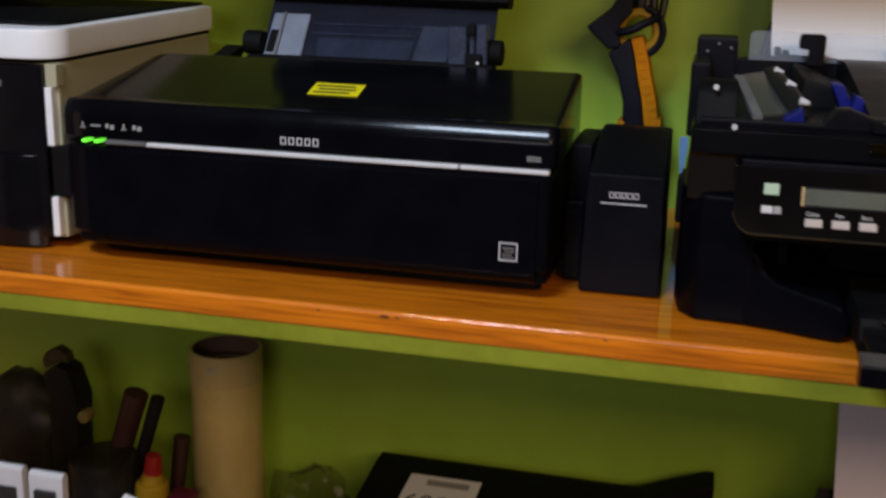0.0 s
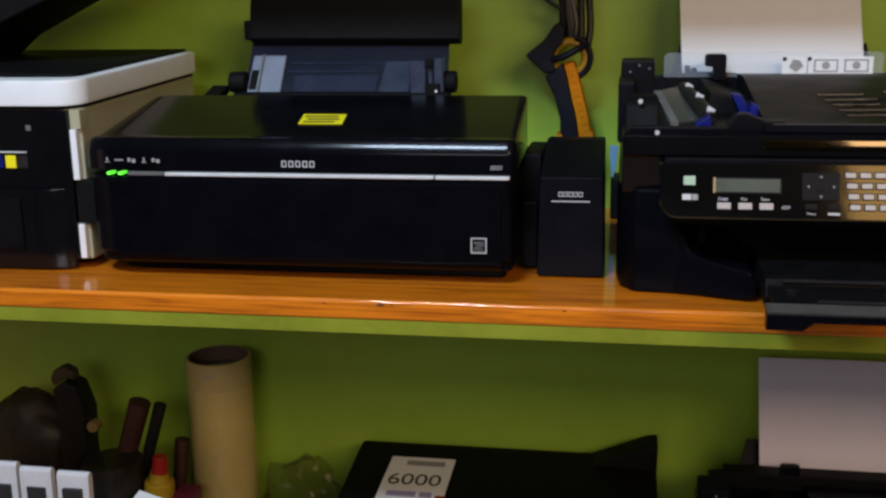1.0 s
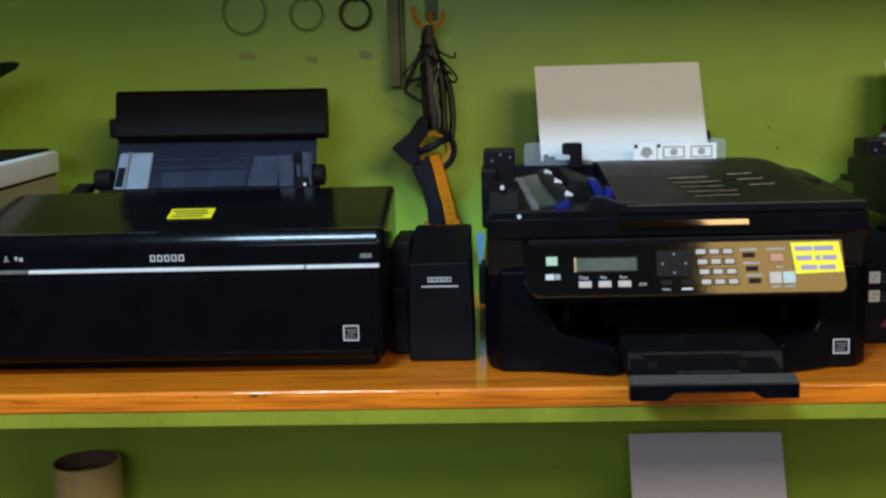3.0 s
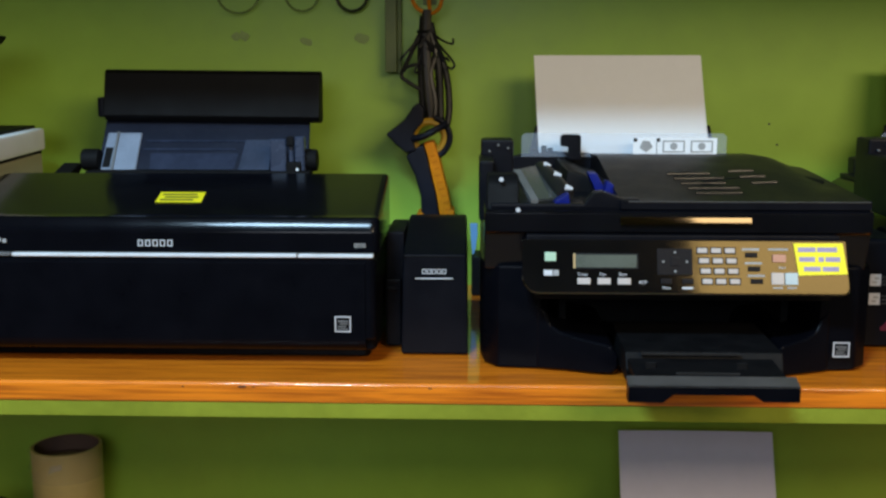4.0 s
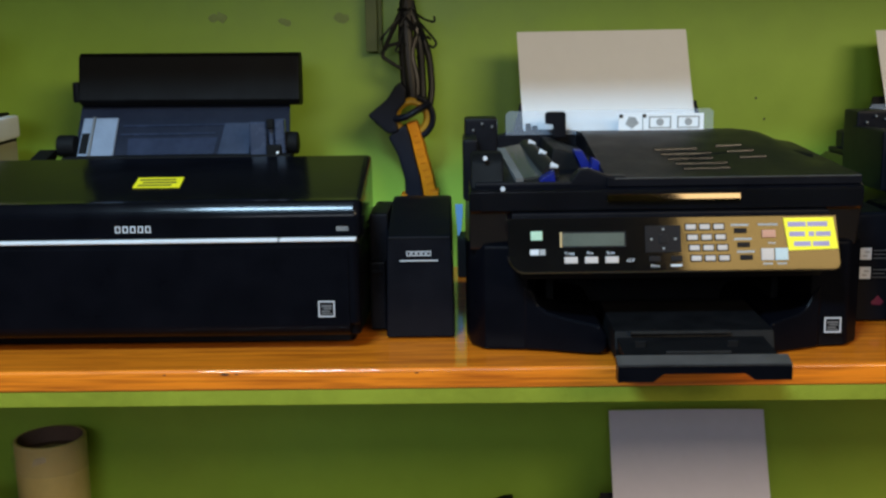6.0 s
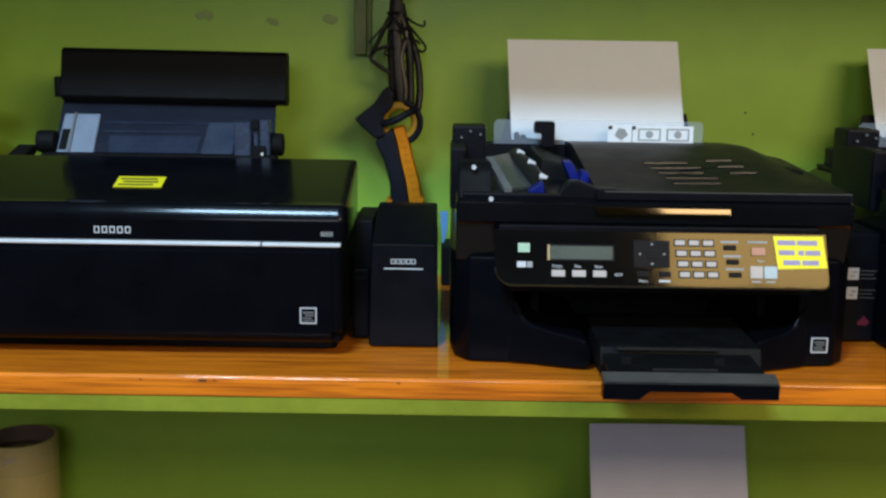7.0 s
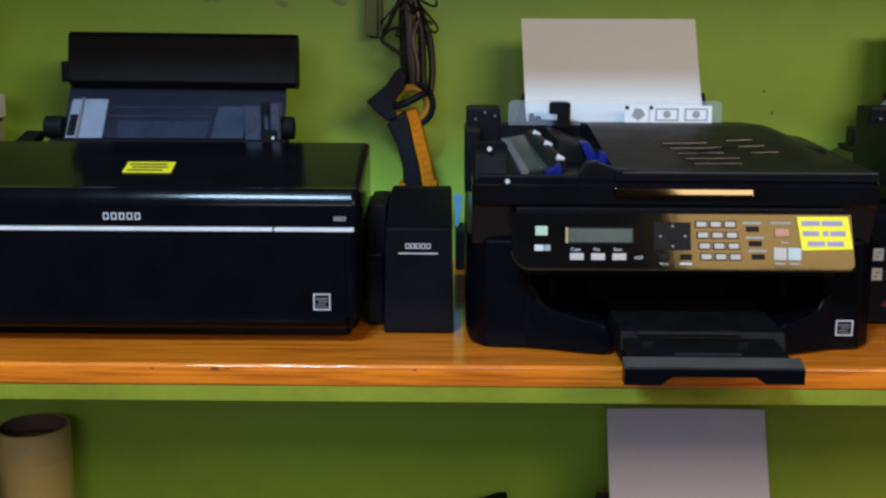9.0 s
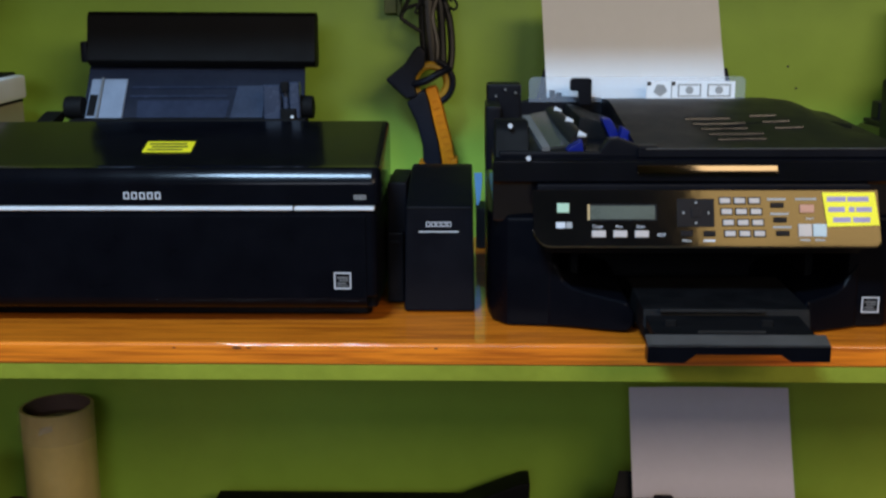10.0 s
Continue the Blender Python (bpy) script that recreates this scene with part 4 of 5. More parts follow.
    hook = [(0.214, 1.388), (0.229, 1.388), (0.229, 1.4165), (0.226, 1.4185), (0.207, 1.4185), (0.2045, 1.416), (0.2045, 1.4045), (0.214, 1.4035)]
    part("guide_hook", prism(hook, "y", 0.262, 0.274, 0.0015), SATIN, pr, "black paper guide hook")
    # rear sheet feeder
    guide = prism([(0.158, 1.390), (0.408, 1.390), (0.408, 1.415), (0.404, 1.419), (0.162, 1.419), (0.158, 1.415)], "y", 0.283, 0.2855, 0.0004)
    part("feed_guard", guide, CLEAR, pr, "clear plastic feed guard")
    part("guard_label", box((0.294, 0.2815, 1.3935), (0.396, 0.2822, 1.4135), 0), PAPER, pr, "white pictogram label on the guard")
    for x0, x1 in ((0.299, 0.320), (0.330, 0.357), (0.364, 0.391)):
        bm = bmesh.new()
        zc = 1.4035
        if x0 < 0.31:
            add_prism(bm, [(x0 + 0.003, zc - 0.002), (x0 + 0.011, zc - 0.0075), (x1 - 0.002, zc - 0.001), (x1 - 0.006, zc + 0.006), (x0 + 0.007, zc + 0.007)], "y", 0.2808, 0.2814)
        else:
            for lo, hi in (((x0, zc - 0.0075), (x1, zc - 0.006)), ((x0, zc + 0.0055), (x1, zc + 0.0070)), ((x0, zc - 0.006), (x0 + 0.0018, zc + 0.0055)), ((x1 - 0.0018, zc - 0.006), (x1, zc + 0.0055))):
                add_box(bm, (lo[0], 0.2808, lo[1]), (hi[0], 0.2814, hi[1]))
            add_cyl(bm, ((x0 + x1) / 2, 0.2808, zc), ((x0 + x1) / 2, 0.2814, zc), 0.0045, seg=12)
        part("pictogram", bm, GREYINK, pr)
    for x in (0.2945, 0.3225):
        part("pictogram_number", box((x, 0.2808, 1.4090), (x + 0.0045, 0.2814, 1.4133), 0), INK, pr)
    part("label_divider", box((0.3225, 0.2808, 1.3938), (0.3231, 0.2814, 1.4090), 0), INK, pr)
    part("rear_support", slab_mesh([(0.160, 0.300, 1.36), (0.406, 0.300, 1.36), (0.396, 0.330, 1.425), (0.1775, 0.330, 1.425)], 0.004), MATTE, pr)
    return pr


def paper_stack(dx, dy, dz, label, rise=0.0, stock=PAPER):
    """A few sheets leaning in a printer's rear feeder, bowed a little."""
    pp = thing("paper_stack", (0.28 + dx, 0.31 + dy, 1.375 + dz), label, "paper", "paper stacks")
    for k in range(3):
        bm = bmesh.new()
        rows = []
        for j in range(11):
            t = j / 10
            y = 0.291 + (0.058 + 0.4 * rise) * t + 0.010 * t * (1 - t) + 0.0012 * k
            z = 1.376 + (0.138 + rise) * t - 0.0006 * k
            skew = -0.006 * t + 0.25 * rise * t
            rows.append([bm.verts.new((0.181 + (0.21 - 0.3 * rise) * i / 8 + skew + 0.0007 * k + dx, y + dy + 0.0025 * math.sin(i / 8 * math.pi) * t, z + dz)) for i in range(9)])
        for one, two in zip(rows, rows[1:]):
            for i in range(8):
                bm.faces.new((one[i], one[i + 1], two[i + 1], two[i]))
        part("sheet", bm, stock, pp)
    return pp


mfp = office_printer()
paper_stack(0, 0, 0, "white paper sheets standing in the office printer")
base = mfp.location.copy()
OTHERS = ((0.447, 0.030, 0.0, "black office printer with white stickers on its front"),
          (0.105, 0.001, LOW - SHELF, "black office printer on the lower shelf"))
for dx, dy, dz, label in OTHERS:
    twin = copy_thing(mfp, Matrix.Translation(base + Vector((dx, dy, dz))))
    tagged(twin, label)
    if dz == 0:
        paper_stack(dx + 0.010, dy, dz - 0.005, "white paper sheets standing in a rear feeder")
    else:
        paper_stack(0.1170, 0.001, dz, "white paper sheets in the lower printer, tinted lilac for cool light", 0.0165, COOLPAPER)
    WHERE[twin] = Vector(twin.location)
    if dz != 0:
        for ob in list(twin.children):
            if ob.name.split(".")[0] in ("feed_guard", "guard_label", "pictogram", "pictogram_number", "label_divider"):
                bpy.data.objects.remove(ob)
            elif ob.name.startswith("guide_hook"):
                ob.location.x += 0.009
        part("rear_lip", box((0.25, 0.262, 0.870), (0.525, 0.290, 0.8915), 0.002), MATTE, twin, "matt black rear lip under the paper")
    if dz == 0:
        part("side_tank", box((0.4985, 0.0955, 1.2005), (0.5555, 0.20, 1.318), 0.006, 3), SATIN, twin, "black side ink tank")
        for k, z in enumerate((1.2680, 1.2475)):
            part("front_sticker", box((0.5222, 0.0945, z), (0.5337, 0.0956, z + 0.0125), 0), PRINT, twin, "small white square sticker")
            bm = bmesh.new()
            add_box(bm, (0.5247, 0.0940, z + 0.003), (0.5297, 0.0946, z + 0.0050))
            add_box(bm, (0.5267, 0.0940, z + 0.007), (0.5317, 0.0946, z + 0.0095))
            part("sticker_marks", bm, GREYINK, twin)
            for j in range(3):
                part("sticker_line", box((0.5357, 0.0945, z + 0.001 + 0.004 * j), (0.5520 - 0.003 * (j % 2), 0.0955, z + 0.0018 + 0.004 * j), 0), DIMINK, twin)
        part("red_mark", prism([(0.5365, 1.2195), (0.5455, 1.2190), (0.5490, 1.2225), (0.5450, 1.2265), (0.5425, 1.2295), (0.5390, 1.2250), (0.5360, 1.2230)], "y", 0.0945, 0.0956), MAROON, twin, "small dark red mark")


# ---- white and black printer beside the photo printer ----
def white_printer():
    R, L, F, B = -0.462, -0.905, 0.024, 0.350
    pr = thing("scanner_printer", (-0.68, 0.18, SHELF), "white scanner printer with a black front and lid", "printer")

    def plan(inset, yf):
        pts, rad = [], 0.030 - inset
        for cx, a0 in ((L + 0.03, 180), (R - 0.03, 270)):
            for k in range(7):
                a = radians(a0 + 15 * k)
                pts.append((cx + rad * math.cos(a), yf + 0.03 + rad * math.sin(a)))
        return pts + [(R - inset, B), (L + inset, B)]
    def rise(bm):
        for v in bm.verts:
            if v.co.z > 1.30:
                v.co.z += 0.012 * (v.co.y - F) / (B - F)
        return bm
    part("scanner_lid", rise(prism(plan(0, F - 0.004), "z", 1.3805, 1.409, 0.004, 2, 0.8)), WHITE, pr, "white rounded scanner lid")
    part("lid_panel", rise(prism(plan(0.012, F + 0.010), "z", 1.4085, 1.4125, 0.0015, 1, 0.8)), MATTE, pr, "black lid top")
    part("lid_gap", rise(prism(plan(0.006, F + 0.002), "z", 1.376, 1.381)), DARK, pr)
    part("body", rise(box((L, F + 0.008, 1.2105), (R - 0.003, B - 0.004, 1.377), 0.004)), CREAMSHADE, pr, "cream plastic body, darkened towards olive for shade")
    part("front_panel", box((L + 0.002, F - 0.002, 1.212), (-0.476, F + 0.016, 1.376), 0.003), GLOSS, pr, "glossy black front")
    part("corner_strip", box((-0.4755, F - 0.001, 1.2135), (-0.4680, F + 0.014, 1.252), 0.0015), WHITE, pr, "white corner strip")
    part("corner_strip", box((-0.4755, F - 0.001, 1.301), (-0.4680, F + 0.014, 1.356), 0.0015), WHITE, pr, "white corner strip")
    part("corner_strip", box((-0.4755, F + 0.002, 1.356), (-0.4635, F + 0.014, 1.377), 0.001), CREAMSHADE, pr)
    part("side_latch", box((-0.474, F, 1.252), (-0.4525, F + 0.03, 1.301), 0.004), DARK, pr)
    for i, (m, x) in enumerate(((WHITE, -0.588), (BLUE, -0.5675), (YELLOW, -0.5525), (TRAYGREY, -0.5385))):
        part("ink_window", box((x, F - 0.0035, 1.3135), (x + 0.0122, F, 1.3275), 0.0006, 1), m, pr, ("white", "blue", "yellow", "dark grey")[i] + " ink colour patch")
    part("window_rail", box((-0.61, F - 0.004, 1.3305), (-0.5265, F, 1.3320), 0.0004, 1), SILVER, pr)
    part("front_mark", box((-0.525, F - 0.0028, 1.3545), (-0.519, F, 1.3605), 0.0004, 1), MIDGREY, pr)
    bulge = [(-0.482, F + 0.004)]
    for k in range(6):
        a = radians(-18 * k)
        bulge.append((-0.522 + 0.040 * math.cos(a), F + 0.004 + 0.014 * math.sin(a)))
    for k in range(6):
        a = radians(-90 - 18 * k)
        bulge.append((L + 0.042 + 0.040 * math.cos(a), F + 0.004 + 0.014 * math.sin(a)))
    part("lower_front", prism(bulge, "z", 1.2025, 1.292, 0.004, 2, 0.7), GLOSS, pr, "glossy black lower front")
    part("output_door", prism([(F - 0.0130, 1.225), (F - 0.006, 1.220), (F - 0.006, 1.284), (F - 0.0125, 1.281)], "x", L + 0.06, -0.535, 0.0015), SMOKEDARK, pr, "smoky dark output door")
    for x in (L + 0.05, R - 0.05):
        for y in (0.07, 0.30):
            part("foot", cyl((x, y, SHELF), (x, y, 1.2095), 0.012, seg=14), DARK, pr)
    flap = [(-0.72, 1.414), (-0.70, 1.412), (-0.655, 1.4475), (-0.488, 1.5285), (-0.481, 1.5365), (-0.492, 1.5385), (-0.56, 1.5310), (-0.62, 1.5175), (-0.70, 1.4920), (-0.72, 1.4860)]
    bm = bmesh.new()
    one = [bm.verts.new((x, 0.135, z - (0.011 if x > -0.6 else 0))) for x, z in flap]
    two = [bm.verts.new((x, 0.30, z)) for x, z in flap]
    bm.faces.new(one), bm.faces.new(two)
    for i in range(len(flap)):
        bm.faces.new((one[i], one[(i + 1) % len(flap)], two[(i + 1) % len(flap)], two[i]))
    bmesh.ops.recalc_face_normals(bm, faces=bm.faces)
    part("raised_tray", rounded(bm, 0.002, 1, 0.8), MATTE, pr, "raised black document tray")
    return pr


white_printer()


# ---- hand scanner hanging by its cable ----
rng = random.Random(5)


def hand_scanner():
    hs = thing("barcode_scanner", (0.04, 0.375, 1.26), "black and orange hand barcode scanner hanging by its cable", "scanner")
    y0, y1 = 0.352, 0.392
    grip = [(0.0052, 1.3855), (0.0178, 1.360), (0.0255, 1.331), (0.0262, 1.285), (0.0290, 1.262), (0.050, 1.262), (0.0500, 1.3077), (0.0455, 1.335), (0.0393, 1.360), (0.0340, 1.385), (0.0286, 1.402)]
    grip = [(x + 0.006, z) for x, z in grip]
    part("grip", prism(grip, "y", y0, y1, 0.005, 2, 0.35), NAVY, hs, "dark rubber grip front")
    back = [(0.0286, 1.402), (0.0428, 1.4053), (0.0500, 1.382), (0.0553, 1.360), (0.0625, 1.333), (0.0668, 1.3077), (0.066, 1.262), (0.050, 1.262), (0.0500, 1.3077), (0.0455, 1.335), (0.0393, 1.360), (0.0340, 1.385)]
    back = [(x + 0.006, z) for x, z in back]
    part("grip_back", prism(back, "y", y0 + 0.002, y1 - 0.002, 0.004, 2, 0.35), ORANGE, hs, "orange ribbed grip back")
    for k in range(9):
        t = k / 8
        x, z = 0.0475 + 0.0195 * t - 0.004 * t * (1 - t), 1.386 - 0.070 * t
        rib = box((-0.0042, y0 + 0.0014, -0.0012), (0.0042, y0 + 0.004, 0.0012), 0.0005, 1)
        rib.transform(Matrix.Translation((x, 0, z)) @ Euler((0, radians(-14), 0)).to_matrix().to_4x4())
        part("grip_rib", rib, ORANGERIB, hs)
    part("grip_foot", box((0.0265, y0 - 0.001, 1.300), (0.035, y1, 1.3115), 0.002), ORANGE, hs)
    part("grip_foot", box((0.066, y0 - 0.001, 1.3015), (0.075, y1, 1.3150), 0.002), ORANGE, hs)
    head = [(-0.0160, 1.4090), (0.0000, 1.4215), (0.0088, 1.4286), (0.0200, 1.4450), (0.0267, 1.4510), (0.0350, 1.4420), (0.0330, 1.4250), (0.0220, 1.4130), (0.0200, 1.4000), (0.0240, 1.3880), (0.0100, 1.3850), (0.0030, 1.3915), (-0.0080, 1.4020)]
    head = [(x + 0.002, z + 0.004) for x, z in head]
    part("head", prism(head, "y", y0 - 0.004, y1 + 0.004, 0.004, 2, 0.35), NAVY, hs, "dark wedge-shaped scanner head")
    part("head_window", slab_mesh([(-0.0050, y0 + 0.002, 1.4055), (-0.0050, y1 - 0.002, 1.4055), (0.0050, y1 - 0.002, 1.3965), (0.0050, y0 + 0.002, 1.3965)], 0.001), DARK, hs)
    part("trigger_ring", torus((0.0420, 0.366, 1.4090), 0.0205, 0.0052, n=40, k=10), AMBER, hs, "amber ring round the head")
    part("ring_guard", torus((0.0430, 0.362, 1.4090), 0.0262, 0.0040, n=30, k=8, a0=radians(-75), a1=radians(75)), NAVY, hs, "black rubber ring guard")
    part("ring_bridge", pipe([(0.020, 0.352, 1.408), (0.035, 0.346, 1.411), (0.052, 0.348, 1.420), (0.064, 0.358, 1.426)], 0.0045, 8), NAVY, hs)
    part("cable", pipe([(0.046, 0.372, 1.425), (0.041, 0.372, 1.47), (0.038, 0.376, 1.52), (0.0385, 0.385, 1.572)], 0.0068, 10), TAPE, hs, "bundled grey-brown cable")
    part("cable", pipe([(0.035, 0.378, 1.428), (0.032, 0.378, 1.47), (0.031, 0.38, 1.52), (0.034, 0.385, 1.565)], 0.0050, 8), CABLE, hs)
    part("cable", pipe([(0.0565, 0.370, 1.424), (0.0560, 0.374, 1.460), (0.0530, 0.378, 1.505), (0.0425, 0.384, 1.556)], 0.0052, 8), CABLE, hs)
    part("cable", pipe([(0.0480, 0.366, 1.424), (0.0500, 0.368, 1.455), (0.0440, 0.370, 1.490), (0.0500, 0.374, 1.520), (0.0400, 0.380, 1.550)], 0.0036, 8), TAPE, hs)
    part("cable_loop", pipe([(0.0655, 0.366, 1.425), (0.0680, 0.372, 1.450), (0.0640, 0.378, 1.490), (0.0500, 0.38, 1.530), (0.0390, 0.384, 1.556)], 0.0046, 8), CABLE, hs, "black cable loop")
    part("cable_loop", pipe([(0.0310, 0.376, 1.470), (0.0120, 0.374, 1.482), (0.0060, 0.374, 1.490), (0.0160, 0.376, 1.512), (0.0300, 0.380, 1.540)], 0.0026, 8), CABLE, hs)
    part("cable_loop", pipe([(0.0340, 0.374, 1.505), (0.0140, 0.372, 1.500), (0.0085, 0.372, 1.495), (0.0210, 0.374, 1.525), (0.0320, 0.378, 1.548)], 0.0022, 8), CABLE, hs)
    for pts in (((0.044, 0.378, 1.545), (0.058, 0.372, 1.534), (0.072, 0.370, 1.529), (0.073, 0.370, 1.536)),
                ((0.046, 0.376, 1.538), (0.060, 0.370, 1.522), (0.0745, 0.368, 1.504), (0.071, 0.368, 1.497), (0.066, 0.369, 1.500)),
                ((0.046, 0.376, 1.534), (0.055, 0.370, 1.520), (0.062, 0.368, 1.508))):
        part("cable_end", pipe(pts, 0.0015, 6), CABLE, hs)
    for k in range(9):
        a = rng.uniform(0, 2 * math.pi)
        top = Vector((0.037 + rng.uniform(-0.008, 0.012), 0.374, 1.548 - 0.004 * k))
        out = Vector((0.022 * math.cos(a), -0.006, -0.016 + 0.012 * math.sin(a)))
        curl = Vector((rng.uniform(-0.010, 0.010), 0.002, rng.uniform(-0.012, 0.006)))
        part("loose_wire", pipe([top, top + 0.6 * out, top + out, top + out + curl], rng.uniform(0.0008, 0.0015), 6), CABLE, hs)
    part("cable_tie", torus((0.0350, 0.380, 1.545), 0.0075, 0.0025, axis="z", n=18, k=6), CABLE, hs)
    return hs


hand_scanner().location.x -= 0.0015
hook = thing("wall_hook", (0.035, WALL, 1.60), "small orange two-armed wall hook", "hook")
part("arm", pipe([(0.036, WALL - 0.002, 1.600), (0.036, 0.395, 1.596), (0.0395, 0.384, 1.577), (0.0505, 0.382, 1.584), (0.0545, 0.384, 1.600)], 0.0026, 8), ORANGE, hook)
part("arm", pipe([(0.0395, 0.384, 1.577), (0.026, 0.383, 1.580), (0.0165, 0.384, 1.590), (0.0140, 0.386, 1.606)], 0.0026, 8), ORANGE, hook)
part("plate", box((0.027, WALL - 0.004, 1.590), (0.045, WALL, 1.640), 0.0015), STEEL, hook)
hook.location.x += 0.003
hook.location.z -= 0.008

strip = solid("metal_strip", boxes([((-0.0195, WALL - 0.022, 1.493), (-0.004, WALL - 0.001, HIGH - 0.0362)), ((-0.004, WALL - 0.014, 1.4905), (0.002, WALL - 0.001, HIGH - 0.0362))], 0.002),
              STEEL, "olive grey upright strip below the upper shelf", "strip")
strip.location.x -= 0.0005
for x, r, m in ((-0.2175, 0.0290, RINGS), (-0.1315, 0.0220, RINGS), (-0.0645, 0.0205, RINGDARK)):
    rg = thing("hanging_ring", (x, WALL - 0.01, 1.645), "thin round ring hanging on a wall nail", "ring", "rings on the wall")
    zc = 1.571 + r if x < -0.2 else 1.5735 + r
    part("ring", torus((x, WALL - 0.012, zc), r, 0.0024 if m is RINGDARK else 0.0017, n=44, k=8), m, rg)
    part("nail", cyl((x, WALL, zc + r - 0.0035), (x, WALL - 0.022, zc + r - 0.0035), 0.0014, seg=8), STEEL, rg)
for x, z in ((-0.218, 1.543), (-0.128, 1.533), (-0.056, 1.538)):
    bm = bmesh.new()
    for k in range(3):
        cx, cz, r = x + rng.uniform(-0.006, 0.006), z + rng.uniform(-0.004, 0.004), rng.uniform(0.0038, 0.0085)
        blob = [(cx + r * rng.uniform(0.6, 1.3) * math.cos(a), cz + r * rng.uniform(0.5, 1.1) * math.sin(a)) for a in [2 * math.pi * q / 9 for q in range(9)]]
        add_prism(bm, blob, "y", WALL - 0.0006 - 0.0003 * k, WALL + 0.001)
    solid("filler_patch", bm, FILLER, "small grey filler patch on the green wall", "wall patch", group="filler patches")
for x, z in ((0.497, 1.424), (0.509, 1.396)):
    solid("wall_hole", cyl((x, WALL + 0.001, z), (x, WALL - 0.0008, z), 0.0015, seg=10), INK, "tiny dark drill hole in the green wall", "wall hole", group="drill holes")


# ---- lower shelf ----
def paper_tube():
    tb = thing("cardboard_tube", (-0.464, 0.355, LOW), "tall cream cardboard tube wrapped in clear film", "tube")
    c, r, z1 = (-0.462, 0.360), 0.0470, 0.984
    prof = [(r, LOW + 0.001), (r, z1 - 0.03), (r - 0.0006, z1 - 0.024), (r, z1 - 0.018), (r, z1), (r - 0.001, z1 + 0.0010), (r - 0.004, z1 + 0.0010), (r - 0.005, z1), (r - 0.005, LOW + 0.001)]
    bm = bmesh.new()
    rings = []
    for i in range(40):
        a = 2 * math.pi * i / 40
        rings.append([bm.verts.new((c[0] + q * math.cos(a), c[1] + q * math.sin(a), z)) for q, z in prof])
    for i in range(40):
        for j in range(len(prof) - 1):
            f = bm.faces.new((rings[i][j], rings[(i + 1) % 40][j], rings[(i + 1) % 40][j + 1], rings[i][j + 1]))
            f.material_index = 1 if j >= 6 else 0
    bmesh.ops.recalc_face_normals(bm, faces=bm.faces)
    part("tube_wall", bm, [CARD, CARDIN], tb)
    core = bmesh.new()
    add_cyl(core, (c[0], c[1], LOW + 0.002), (c[0], c[1], z1 - 0.020), r - 0.0053, seg=28)
    part("rolled_core", core, CARDIN, tb, "dark brown rolled core")
    part("core_hole", cyl((c[0], c[1], z1 - 0.0205), (c[0], c[1], z1 - 0.0190), 0.019, seg=24), DARK, tb)
    part("core_rim", torus((c[0], c[1], z1 - 0.0190), 0.020, 0.0022, axis="z", n=28, k=8), TAPEPALE, tb)
    bm = bmesh.new()
    wrap = []
    for j in range(9):
        z = z1 - 0.040 + 0.0052 * j
        ring = []
        for i in range(48):
            a = 2 * math.pi * i / 48
            q = r + 0.0016 + 0.0036 * abs(noise.noise(Vector((3.1 * math.cos(a), 3.1 * math.sin(a), z * 60)))) + (0.0012 if j in (3, 7) else 0)
            ring.append(bm.verts.new((c[0] + q * math.cos(a), c[1] + q * math.sin(a), z)))
        wrap.append(ring)
    for one, two in zip(wrap, wrap[1:]):
        for i in range(48):
            bm.faces.new((one[i], one[(i + 1) % 48], two[(i + 1) % 48], two[i]))
    bmesh.ops.recalc_face_normals(bm, faces=bm.faces)
    part("film_wrap", bm, WRAP, tb, "crinkled clear film round the top")
    part("film_end", slab_mesh([(c[0] - 0.008, c[1] - r - 0.0012, z1 - 0.024), (c[0] + 0.012, c[1] - r - 0.0010, z1 - 0.017), (c[0] + 0.011, c[1] - r - 0.0010, z1 - 0.010), (c[0] - 0.004, c[1] - r - 0.0014, z1 - 0.013)], 0.0006), CLEAR, tb)
    return tb


paper_tube()


